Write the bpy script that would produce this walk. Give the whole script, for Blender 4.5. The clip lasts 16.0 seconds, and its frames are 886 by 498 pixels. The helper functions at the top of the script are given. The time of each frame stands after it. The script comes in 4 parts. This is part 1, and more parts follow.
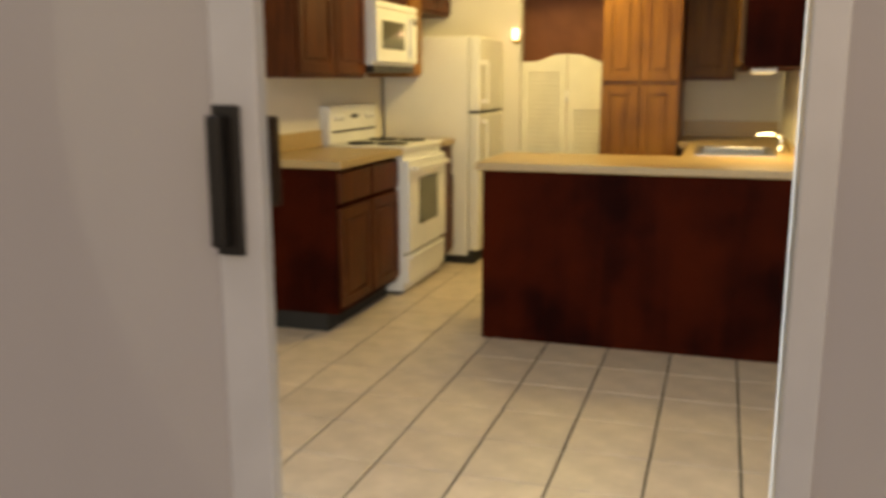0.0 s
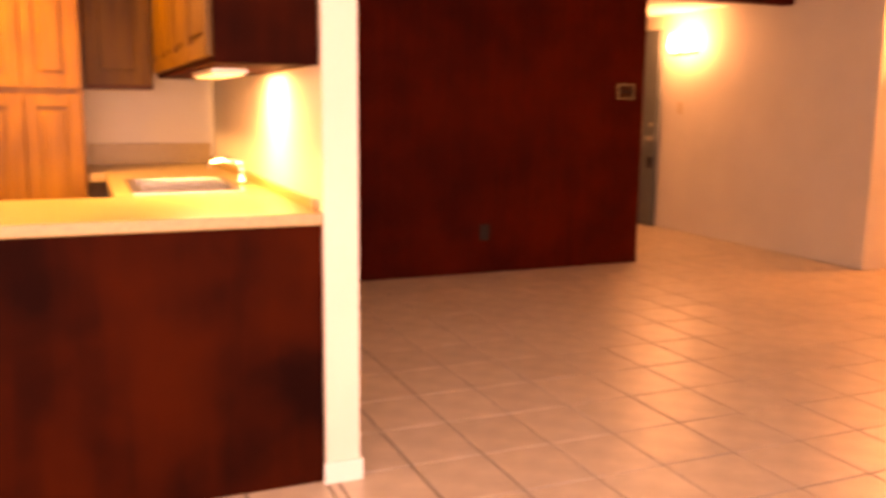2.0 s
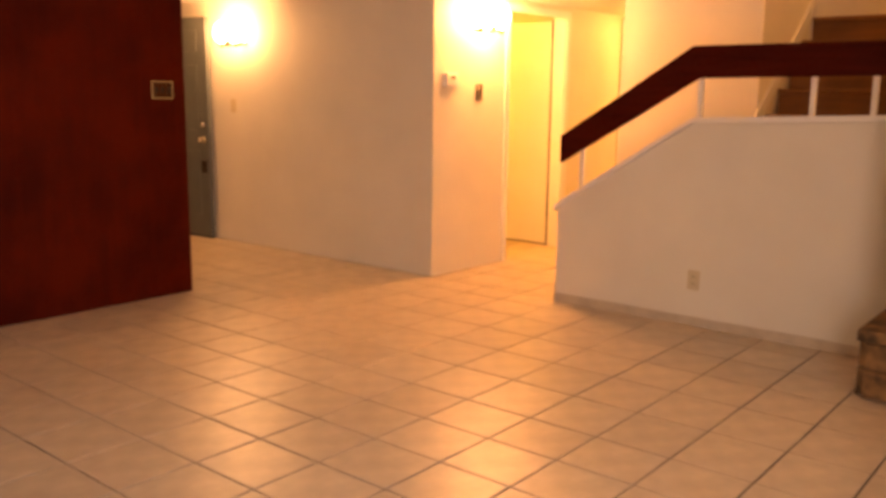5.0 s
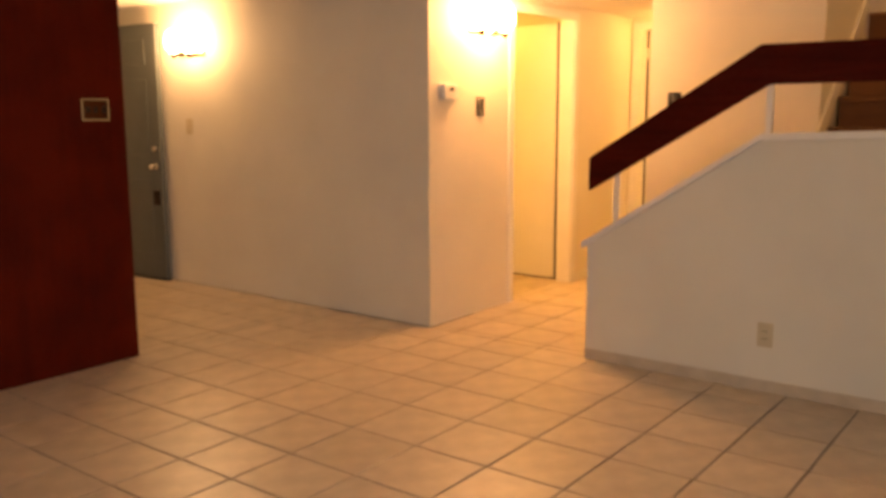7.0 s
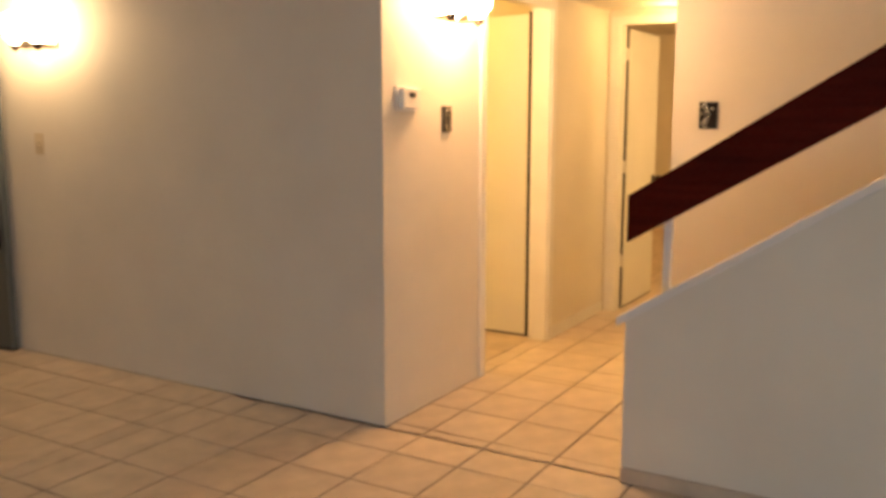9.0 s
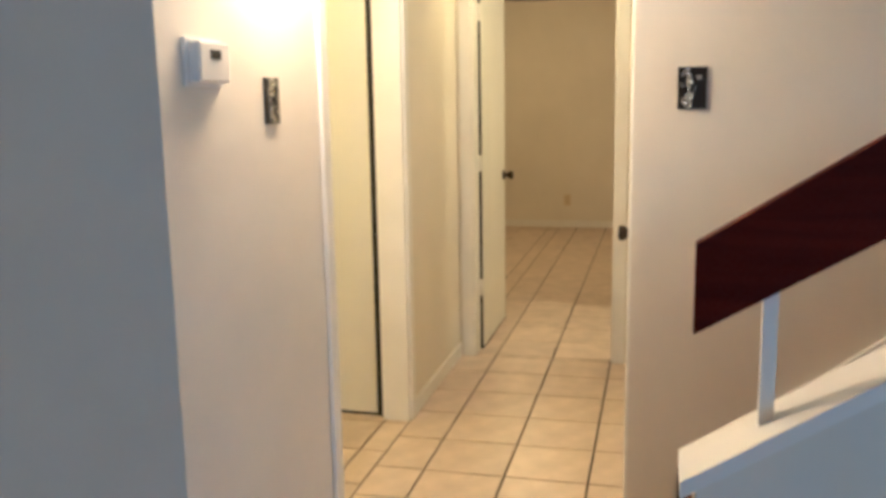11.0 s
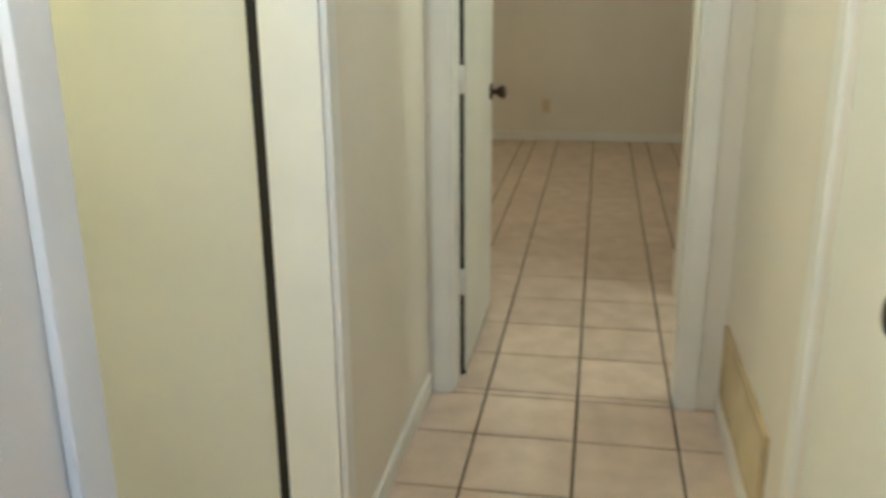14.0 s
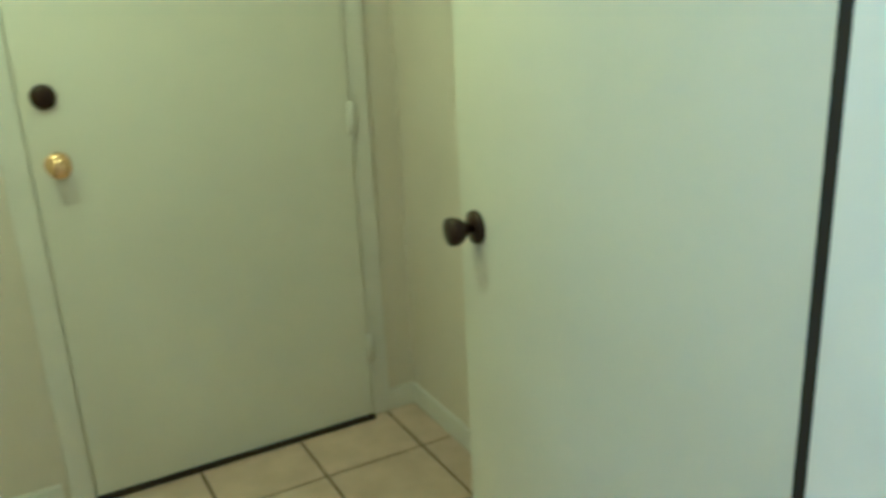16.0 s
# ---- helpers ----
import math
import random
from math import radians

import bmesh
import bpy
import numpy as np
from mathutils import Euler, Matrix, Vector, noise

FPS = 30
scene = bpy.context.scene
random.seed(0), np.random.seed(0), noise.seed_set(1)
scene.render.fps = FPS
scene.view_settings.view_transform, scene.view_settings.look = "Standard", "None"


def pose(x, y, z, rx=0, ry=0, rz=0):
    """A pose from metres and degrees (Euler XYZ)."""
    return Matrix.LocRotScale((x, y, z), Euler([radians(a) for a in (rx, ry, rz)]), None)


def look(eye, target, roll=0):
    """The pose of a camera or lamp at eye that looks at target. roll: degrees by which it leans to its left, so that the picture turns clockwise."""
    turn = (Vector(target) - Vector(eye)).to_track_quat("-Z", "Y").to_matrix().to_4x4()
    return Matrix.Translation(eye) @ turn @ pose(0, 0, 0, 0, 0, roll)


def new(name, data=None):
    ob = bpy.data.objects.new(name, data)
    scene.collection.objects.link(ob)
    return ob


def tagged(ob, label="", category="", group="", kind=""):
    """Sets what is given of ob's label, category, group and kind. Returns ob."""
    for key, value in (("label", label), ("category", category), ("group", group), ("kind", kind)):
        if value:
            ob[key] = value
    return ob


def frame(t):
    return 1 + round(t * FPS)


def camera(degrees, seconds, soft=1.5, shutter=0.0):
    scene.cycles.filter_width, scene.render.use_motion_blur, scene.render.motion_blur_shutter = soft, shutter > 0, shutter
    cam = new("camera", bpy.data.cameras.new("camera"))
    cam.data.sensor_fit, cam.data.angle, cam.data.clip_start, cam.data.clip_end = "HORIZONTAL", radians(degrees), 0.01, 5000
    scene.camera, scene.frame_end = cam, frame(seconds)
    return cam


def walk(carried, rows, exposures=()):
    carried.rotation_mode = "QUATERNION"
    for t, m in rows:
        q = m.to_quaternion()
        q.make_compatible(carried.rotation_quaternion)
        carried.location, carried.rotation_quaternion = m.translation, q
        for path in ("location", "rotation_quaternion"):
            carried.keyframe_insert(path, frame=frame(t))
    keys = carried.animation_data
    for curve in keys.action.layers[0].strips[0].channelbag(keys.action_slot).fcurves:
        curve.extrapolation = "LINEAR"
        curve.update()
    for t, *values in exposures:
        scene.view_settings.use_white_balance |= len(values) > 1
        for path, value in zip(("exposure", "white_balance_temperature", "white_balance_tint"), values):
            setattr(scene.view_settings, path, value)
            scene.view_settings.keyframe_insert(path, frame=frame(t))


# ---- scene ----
cam = camera(54.5, 16.0, soft=3.8, shutter=0.4)
PATH = [
    (0, (0.595, -0.991, 1.315), (-0.010, 0.877, 0.932), -0.1),
    (0.5, (0.425, -0.501, 1.169), (0.163, 1.454, 0.84), 0.8),
    (1, (0.25, 0.01, 1.183), (0.329, 1.983, 0.862), 0.9),
    (1.5, (0.159, 0.32, 1.265), (0.611, 2.238, 0.922), 0.9),
    (2, (0.29, 0.527, 1.256), (1.05, 2.347, 0.926), 0.6),
    (2.5, (0.352, 0.819, 1.314), (1.470, 2.440, 0.965), 2.3),
    (3, (0.427, 0.980, 1.323), (1.799, 2.393, 0.972), 3.5),
    (3.5, (0.526, 1.070, 1.340), (2.015, 2.359, 0.994), 2.3),
    (4, (0.682, 1.106, 1.353), (2.187, 2.375, 1.000), 1.6),
    (6.5, (1.537, 1.855, 1.354), (3.087, 3.075, 1.025), -0.7),
    (7, (1.733, 2.114, 1.360), (3.303, 3.312, 1.044), -0.2),
    (7.5, (1.970, 2.379, 1.363), (3.558, 3.557, 1.061), -0.1),
    (8, (2.199, 2.648, 1.374), (3.808, 3.799, 1.085), -0.1),
    (10.5, (3.924, 4.198, 1.394), (5.799, 4.806, 1.057), -0.3),
    (11, (4.265, 4.387, 1.379), (6.178, 4.866, 1.044), -1.0),
    (11.5, (4.595, 4.516, 1.370), (6.529, 4.890, 1.023), -1.4),
    (12, (4.916, 4.666, 1.380), (6.859, 4.922, 0.983), -0.6),
    (12.5, (5.209, 4.802, 1.363), (7.151, 4.935, 0.905), -0.4),
    (13, (5.499, 4.840, 1.351), (7.427, 4.952, 0.829), -0.3),
    (13.5, (5.823, 4.876, 1.351), (7.730, 5.047, 0.774), -0.3),
    (14, (6.110, 4.890, 1.350), (7.989, 5.230, 0.757), -0.5),
    (14.5, (6.396, 4.887, 1.350), (8.182, 5.569, 0.764), -1.9),
    (15, (6.591, 4.871, 1.411), (8.151, 5.953, 0.783), -3.5),
    (15.5, (6.790, 4.970, 1.422), (8.088, 6.337, 0.753), -5.6),
    (16, (7.010, 5.011, 1.398), (7.900, 6.686, 0.763), -2.8),
]
EXPO = [(0.0, -0.55, 10500, 22), (0.5, -0.90, 20000, 50), (1.0, -0.15, 21000, 56), (1.6, 0.58, 27000, 74), (3.0, 1.25, 42000, 96), (4.2, 1.15, 30000, 80), (5.2, 0.8, 16500, 50), (6.5, 0.62, 12600, 38), (8.0, 0.45, 9800, 29),
        (10.5, 0.45, 5200, 8), (12.0, 0.28, 4050, 2), (14.0, 0.12, 3700, -4), (15.0, -0.09, 3350, -13), (16.0, -0.09, 3150, -15)]
walk(cam, [(t, look(eye, target, roll)) for t, eye, target, roll in PATH], EXPO)

# ---- world and lights ----
world = bpy.data.worlds.new("world")
scene.world = world
world.use_nodes = True
wn = world.node_tree.nodes
sky = wn.new("ShaderNodeTexSky")
sky.sky_type, sky.sun_disc = "NISHITA", False
sky.sun_elevation, sky.sun_rotation = radians(35), radians(160)
world.node_tree.links.new(sky.outputs[0], wn["Background"].inputs[0])
wn["Background"].inputs[1].default_value = 0.15


def lamp(name, kind, loc, power, colour, size=0.1, aim=None):
    d = bpy.data.lights.new(name, kind)
    d.energy, d.color = power, colour
    if kind == "AREA":
        d.size = size
    else:
        d.shadow_soft_size = size
    o = new(name, d)
    o.matrix_world = look(loc, aim) if aim else Matrix.Translation(loc)
    return o


WARM = (1.0, 0.54, 0.23)
YELL = (0.97, 0.97, 0.50)
DAY = (0.62, 0.78, 1.0)
lamp("kitchen_light", "POINT", (-0.35, 4.35, 2.3), 78, YELL, 0.15)
# Area lamp added for sky light; its blue also stands in for a torch.
glass_fill = lamp("glass_door_daylight_fill", "AREA", (0.4, 0.24, 1.05), 85, (0.52, 0.74, 1.0), 3.2, (0.4, 3.0, 1.0))
glass_fill.data.shape, glass_fill.data.size_y = "RECTANGLE", 1.95
lamp("upstairs_light", "POINT", (8.0, 2.85, 4.1), 20, (1.0, 0.72, 0.34), 0.12)
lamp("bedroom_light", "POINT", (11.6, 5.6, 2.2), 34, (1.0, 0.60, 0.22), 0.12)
lamp("hall_light", "POINT", (8.55, 4.95, 2.05), 4.8, (1.0, 0.66, 0.24), 0.08)
lamp("side_room_light", "POINT", (9.35, 3.7, 1.95), 24, (1.0, 0.70, 0.34), 0.08)
lamp("garage_entry_light", "POINT", (7.0, 6.5, 2.1), 24, (1.0, 0.62, 0.15), 0.08)

# ---- materials ----
def mat(name, rgb, rough=0.6, metal=0.0, spec=0.5, vary=0.06, scale=6.0, bump=0.02, grain=120.0, obrand=0.0, coat=0.0):
    m = bpy.data.materials.new(name)
    m.use_nodes = True
    n, l = m.node_tree.nodes, m.node_tree.links
    b = n["Principled BSDF"]
    b.inputs["Roughness"].default_value, b.inputs["Metallic"].default_value = rough, metal
    b.inputs["Specular IOR Level"].default_value = spec
    b.inputs["Coat Weight"].default_value = coat
    co = n.new("ShaderNodeTexCoord")
    nz = n.new("ShaderNodeTexNoise")
    nz.inputs["Scale"].default_value, nz.inputs["Detail"].default_value = scale, 5
    l.new(co.outputs["Object"], nz.inputs["Vector"])
    ramp = n.new("ShaderNodeValToRGB")
    ramp.color_ramp.elements[0].position, ramp.color_ramp.elements[1].position = 0.3, 0.7
    lo = [max(0, c * (1 - vary * 2)) for c in rgb] + [1]
    hi = [min(1, c * (1 + vary)) for c in rgb] + [1]
    ramp.color_ramp.elements[0].color, ramp.color_ramp.elements[1].color = lo, hi
    l.new(nz.outputs["Fac"], ramp.inputs[0])
    out = ramp.outputs[0]
    if obrand:
        info = n.new("ShaderNodeObjectInfo")
        geo = n.new("ShaderNodeNewGeometry")
        add = n.new("ShaderNodeMath")
        add.operation = "ADD"
        l.new(info.outputs["Random"], add.inputs[0])
        l.new(geo.outputs["Random Per Island"], add.inputs[1])
        fr = n.new("ShaderNodeMath")
        fr.operation = "FRACT"
        l.new(add.outputs[0], fr.inputs[0])
        mr = n.new("ShaderNodeMapRange")
        mr.inputs[3].default_value, mr.inputs[4].default_value = 1 - obrand, 1 + obrand
        l.new(fr.outputs[0], mr.inputs[0])
        hs = n.new("ShaderNodeHueSaturation")
        l.new(mr.outputs[0], hs.inputs["Value"])
        l.new(out, hs.inputs["Color"])
        out = hs.outputs[0]
    l.new(out, b.inputs["Base Color"])
    if bump:
        g = n.new("ShaderNodeTexNoise")
        g.inputs["Scale"].default_value, g.inputs["Detail"].default_value = grain, 3
        l.new(co.outputs["Object"], g.inputs["Vector"])
        bp = n.new("ShaderNodeBump")
        bp.inputs["Strength"].default_value, bp.inputs["Distance"].default_value = min(1, bump * 10), 0.002
        l.new(g.outputs["Fac"], bp.inputs["Height"])
        l.new(bp.outputs[0], b.inputs["Normal"])
    return m


def wood(name, dark, light, rough=0.35, axis="Z", scale=3.0, coat=0.2, blot=0.5, spec=0.4):
    m = bpy.data.materials.new(name)
    m.use_nodes = True
    n, l = m.node_tree.nodes, m.node_tree.links
    b = n["Principled BSDF"]
    b.inputs["Roughness"].default_value, b.inputs["Coat Weight"].default_value = rough, coat
    b.inputs["Coat Roughness"].default_value = 0.3
    b.inputs["Specular IOR Level"].default_value = spec
    co = n.new("ShaderNodeTexCoord")
    mp = n.new("ShaderNodeMapping")
    s = {"Z": (9, 9, 0.7), "X": (0.7, 9, 9), "Y": (9, 0.7, 9)}[axis]
    mp.inputs["Scale"].default_value = s
    l.new(co.outputs["Object"], mp.inputs[0])
    nz = n.new("ShaderNodeTexNoise")
    nz.inputs["Scale"].default_value, nz.inputs["Detail"].default_value = scale, 8
    nz.inputs["Distortion"].default_value = 0.6
    l.new(mp.outputs[0], nz.inputs[0])
    big = n.new("ShaderNodeTexNoise")
    big.inputs["Scale"].default_value, big.inputs["Detail"].default_value = 2.6, 3
    l.new(co.outputs["Object"], big.inputs[0])
    mx = n.new("ShaderNodeMath")
    mx.operation = "MULTIPLY_ADD"
    mx.inputs[1].default_value = blot
    l.new(big.outputs["Fac"], mx.inputs[0])
    sc = n.new("ShaderNodeMath")
    sc.operation = "MULTIPLY"
    sc.inputs[1].default_value = 1 - blot
    l.new(nz.outputs["Fac"], sc.inputs[0])
    l.new(sc.outputs[0], mx.inputs[2])
    ramp = n.new("ShaderNodeValToRGB")
    ramp.color_ramp.elements[0].position, ramp.color_ramp.elements[1].position = 0.34, 0.64
    ramp.color_ramp.elements[0].color, ramp.color_ramp.elements[1].color = [*dark, 1], [*light, 1]
    l.new(mx.outputs[0], ramp.inputs[0])
    l.new(ramp.outputs[0], b.inputs["Base Color"])
    bp = n.new("ShaderNodeBump")
    bp.inputs["Strength"].default_value, bp.inputs["Distance"].default_value = 0.25, 0.001
    l.new(nz.outputs["Fac"], bp.inputs["Height"])
    l.new(bp.outputs[0], b.inputs["Normal"])
    return m


def glow(name, rgb, strength):
    m = bpy.data.materials.new(name)
    m.use_nodes = True
    b = m.node_tree.nodes["Principled BSDF"]
    b.inputs["Base Color"].default_value = [*rgb, 1]
    b.inputs["Emission Color"].default_value = [*rgb, 1]
    b.inputs["Emission Strength"].default_value = strength
    return m


M_WALL = mat("wall_paint", (0.75, 0.70, 0.605), 0.75, vary=0.03, scale=2.0, bump=0.03, grain=160)
M_CEIL = mat("ceiling_paint", (0.76, 0.72, 0.65), 0.9, vary=0.03, scale=3, bump=0.06, grain=60)
M_TRIM = mat("trim_paint", (0.80, 0.78, 0.73), 0.4, vary=0.03, scale=4, bump=0.01)
M_DOOR = mat("door_paint", (0.78, 0.76, 0.68), 0.4, vary=0.03, scale=2, bump=0.015, grain=90)
M_CREAM = mat("cream_paint", (0.84, 0.80, 0.66), 0.5, vary=0.03, bump=0.01)
M_REDBROWN = mat("red_brown_paint", (0.42, 0.15, 0.08), 0.7, vary=0.08, bump=0.02)
M_TILE = mat("ceramic_tile", (0.60, 0.49, 0.38), 0.36, vary=0.08, scale=9, bump=0.015, grain=40, obrand=0.05)
M_GROUT = mat("grout", (0.055, 0.040, 0.028), 0.9, vary=0.3, scale=30, bump=0.05, grain=300)
M_PANEL = wood("dark_red_plywood", (0.013, 0.0013, 0.0006), (0.056, 0.0062, 0.0013), 0.7, "Z", 1.6, 0.0, 0.78, 0.04)
M_PANEL2 = wood("dark_red_wall_panel", (0.056, 0.0038, 0.0015), (0.112, 0.0082, 0.0025), 0.65, "Z", 2.0, 0.0, 0.75, 0.08)
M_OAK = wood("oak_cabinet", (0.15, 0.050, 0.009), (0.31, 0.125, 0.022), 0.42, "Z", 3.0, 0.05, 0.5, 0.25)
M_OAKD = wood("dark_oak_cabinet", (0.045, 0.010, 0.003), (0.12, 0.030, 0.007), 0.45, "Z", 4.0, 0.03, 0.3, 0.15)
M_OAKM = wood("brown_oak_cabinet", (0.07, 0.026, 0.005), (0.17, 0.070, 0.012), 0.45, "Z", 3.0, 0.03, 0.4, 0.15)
M_RAIL = wood("dark_red_rail", (0.045, 0.0035, 0.0018), (0.085, 0.0075, 0.0035), 0.65, "Y", 3.0, 0.0, 0.3, 0.08)
M_STAIR = wood("brown_stair_wood", (0.13, 0.055, 0.024), (0.27, 0.115, 0.050), 0.6, "Y", 2.0, 0.0, 0.6)
M_CARPET = mat("speckled_brown_stair_paint", (0.17, 0.125, 0.075), 0.8, vary=0.45, scale=60, bump=0.05, grain=200)
M_COUNTER = mat("speckled_laminate", (0.46, 0.31, 0.145), 0.35, vary=0.16, scale=220, bump=0.0)
M_WHITE = mat("white_enamel", (0.80, 0.79, 0.74), 0.3, vary=0.02, bump=0.0, coat=0.3)
M_FRIDGE = mat("textured_white_enamel", (0.77, 0.74, 0.66), 0.38, vary=0.03, scale=3, bump=0.03, grain=250)
M_BLACK = mat("black_plastic", (0.015, 0.013, 0.012), 0.4, vary=0.1, bump=0.0)
M_DGLASS = mat("dark_oven_glass", (0.10, 0.10, 0.075), 0.1, vary=0.05, bump=0.0)
M_STEEL = mat("brushed_steel", (0.55, 0.54, 0.50), 0.25, metal=1.0, vary=0.05, bump=0.01)
M_CHROME = mat("chrome", (0.8, 0.8, 0.78), 0.08, metal=1.0, vary=0.02, bump=0.0)
M_BRASS = mat("polished_brass", (0.75, 0.55, 0.22), 0.15, metal=1.0, vary=0.05, bump=0.0)
M_BRONZE = mat("dark_bronze", (0.03, 0.016, 0.010), 0.3, metal=0.4, vary=0.2, bump=0.0)
M_GREYDOOR = mat("grey_green_door_paint", (0.115, 0.135, 0.135), 0.35, vary=0.05, bump=0.01)
M_ALU = mat("white_aluminium", (0.70, 0.72, 0.74), 0.35, metal=0.1, vary=0.04, bump=0.01)
M_STONE = mat("brown_stone", (0.24, 0.12, 0.05), 0.85, vary=0.4, scale=12, bump=0.1, grain=60, obrand=0.2)
M_IVORY = mat("ivory_plastic", (0.62, 0.52, 0.36), 0.4, vary=0.03, bump=0.0)
# Near-black: shade painted into gaps and recesses, also small dark parts.
M_GAP = mat("gap_shade_and_dark_parts", (0.02, 0.018, 0.015), 0.9, vary=0.1, bump=0.0)
M_VENT = mat("tan_vent_paint", (0.52, 0.42, 0.22), 0.5, vary=0.1, bump=0.0)
M_PLAQUE = mat("black_metal_plate", (0.025, 0.022, 0.020), 0.3, metal=0.5, vary=0.2, bump=0.0)
M_BULB = glow("lit_bulb", (1.0, 0.80, 0.50), 24.0)
M_SPOT = glow("lit_small_bulb", (1.0, 0.75, 0.5), 14.0)
M_CONC = mat("patio_concrete", (0.34, 0.33, 0.31), 0.9, vary=0.12, scale=5, bump=0.1)
M_CURTAIN = mat("grey_translucent_panel", (0.55, 0.56, 0.58), 0.35, vary=0.06, scale=1.5, bump=0.0)


def glass_mat():
    m = bpy.data.materials.new("door_glass")
    m.use_nodes = True
    n, l = m.node_tree.nodes, m.node_tree.links
    n.remove(n["Principled BSDF"])
    tr = n.new("ShaderNodeBsdfTransparent")
    tr.inputs[0].default_value = (0.88, 0.92, 0.92, 1)
    gl = n.new("ShaderNodeBsdfGlossy")
    gl.inputs["Roughness"].default_value = 0.05
    fr = n.new("ShaderNodeFresnel")
    fr.inputs[0].default_value = 1.5
    mx = n.new("ShaderNodeMixShader")
    l.new(fr.outputs[0], mx.inputs[0])
    l.new(tr.outputs[0], mx.inputs[1])
    l.new(gl.outputs[0], mx.inputs[2])
    l.new(mx.outputs[0], n["Material Output"].inputs[0])
    return m


M_GLASS = glass_mat()


def hazy_mat():
    """Half see-through, half grey: insect mesh, and glass reflections painted as haze."""
    m = bpy.data.materials.new("mesh_and_reflection_haze")
    m.use_nodes = True
    n, l = m.node_tree.nodes, m.node_tree.links
    b = n["Principled BSDF"]
    b.inputs["Base Color"].default_value, b.inputs["Roughness"].default_value = (0.55, 0.54, 0.56, 1), 0.25
    tr = n.new("ShaderNodeBsdfTransparent")
    mx = n.new("ShaderNodeMixShader")
    nz = n.new("ShaderNodeTexNoise")
    nz.inputs["Scale"].default_value = 2.0
    mr = n.new("ShaderNodeMapRange")
    mr.inputs[3].default_value, mr.inputs[4].default_value = 0.6, 0.85
    l.new(nz.outputs["Fac"], mr.inputs[0])
    l.new(mr.outputs[0], mx.inputs[0])
    l.new(tr.outputs[0], mx.inputs[1])
    l.new(b.outputs[0], mx.inputs[2])
    l.new(mx.outputs[0], n["Material Output"].inputs[0])
    return m


M_HAZE = hazy_mat()

# ---- mesh helpers ----
def box_bm(bm, x0, x1, y0, y1, z0, z1, bevel=0.0):
    vs = [bm.verts.new((x, y, z)) for z in (z0, z1) for x, y in ((x0, y0), (x1, y0), (x1, y1), (x0, y1))]
    fs = [(3, 2, 1, 0), (4, 5, 6, 7), (0, 1, 5, 4), (1, 2, 6, 5), (2, 3, 7, 6), (3, 0, 4, 7)]
    faces = [bm.faces.new([vs[i] for i in f]) for f in fs]
    if bevel:
        es = list({e for f in faces for e in f.edges})
        bmesh.ops.bevel(bm, geom=es, offset=bevel, segments=2, affect="EDGES", profile=0.6)


def part(name, bm, material, parent=None, label="", **tags):
    me = bpy.data.meshes.new(name)
    bmesh.ops.recalc_face_normals(bm, faces=bm.faces[:])
    bm.to_mesh(me)
    bm.free()
    me.materials.append(material)
    ob = new(name, me)
    if parent:
        ob.parent = parent
    return tagged(ob, label, **tags)


def box(name, x0, x1, y0, y1, z0, z1, material, parent=None, label="", bevel=0.0, **tags):
    bm = bmesh.new()
    box_bm(bm, x0, x1, y0, y1, z0, z1, bevel)
    return part(name, bm, material, parent, label, **tags)


def thing(name, label, category, loc=(0, 0, 0), rz=0.0, group=""):
    e = new(name)
    e.empty_display_size = 0.1
    e.matrix_world = Matrix.Translation(loc) @ Matrix.Rotation(radians(rz), 4, "Z")
    return tagged(e, label, category, group)


def lathe(name, profile, material, parent=None, label="", axis="Z", loc=(0, 0, 0), seg=20, **tags):
    """profile: (radius, height) pairs turned about the axis."""
    bm = bmesh.new()
    rings = []
    for r, h in profile:
        ring = []
        for i in range(seg):
            a = 2 * math.pi * i / seg
            c, s = r * math.cos(a), r * math.sin(a)
            v = {"Z": (c, s, h), "X": (h, c, s), "Y": (c, h, s)}[axis]
            ring.append(bm.verts.new(Vector(v) + Vector(loc)))
        rings.append(ring)
    for a, b in zip(rings, rings[1:]):
        for i in range(seg):
            bm.faces.new((a[i], a[(i + 1) % seg], b[(i + 1) % seg], b[i]))
    bm.faces.new(rings[0])
    bm.faces.new(rings[-1])
    ob = part(name, bm, material, parent, label, **tags)
    for f in ob.data.polygons:
        f.use_smooth = True
    return ob


def prism(name, pts, axis, a0, a1, material, parent=None, label="", **tags):
    """A flat outline pushed along an axis; pts are the two other coordinates."""
    bm = bmesh.new()
    mk = {"X": lambda a, p: (a, p[0], p[1]), "Y": lambda a, p: (p[0], a, p[1]), "Z": lambda a, p: (p[0], p[1], a)}[axis]
    lo = [bm.verts.new(mk(a0, p)) for p in pts]
    hi = [bm.verts.new(mk(a1, p)) for p in pts]
    bm.faces.new(lo)
    bm.faces.new(hi)
    for i in range(len(pts)):
        j = (i + 1) % len(pts)
        bm.faces.new((lo[i], lo[j], hi[j], hi[i]))
    return part(name, bm, material, parent, label, **tags)


def wall(name, x0, x1, y0, y1, z1=2.44, material=None, z0=0.0, label="off-white painted plaster wall"):
    return box(name, x0, x1, y0, y1, z0, z1, material or M_WALL, label=label, kind="structure")


# ---- plan ----
KL, KB = -1.80, 5.62          # kitchen's side and back walls
PF = 3.20                     # front of the peninsula
RW = 6.35                     # red panelled wall
ST, SE = 5.90, 4.30           # stair's half wall: face, end
PW = 5.42                     # plaque wall and the hall's side
SX = 7.00                     # wall beyond the stair
HR = 4.46                     # hall's other side
HE = 8.76                     # end doorway
CZ, HC = 2.44, 2.14           # ceilings
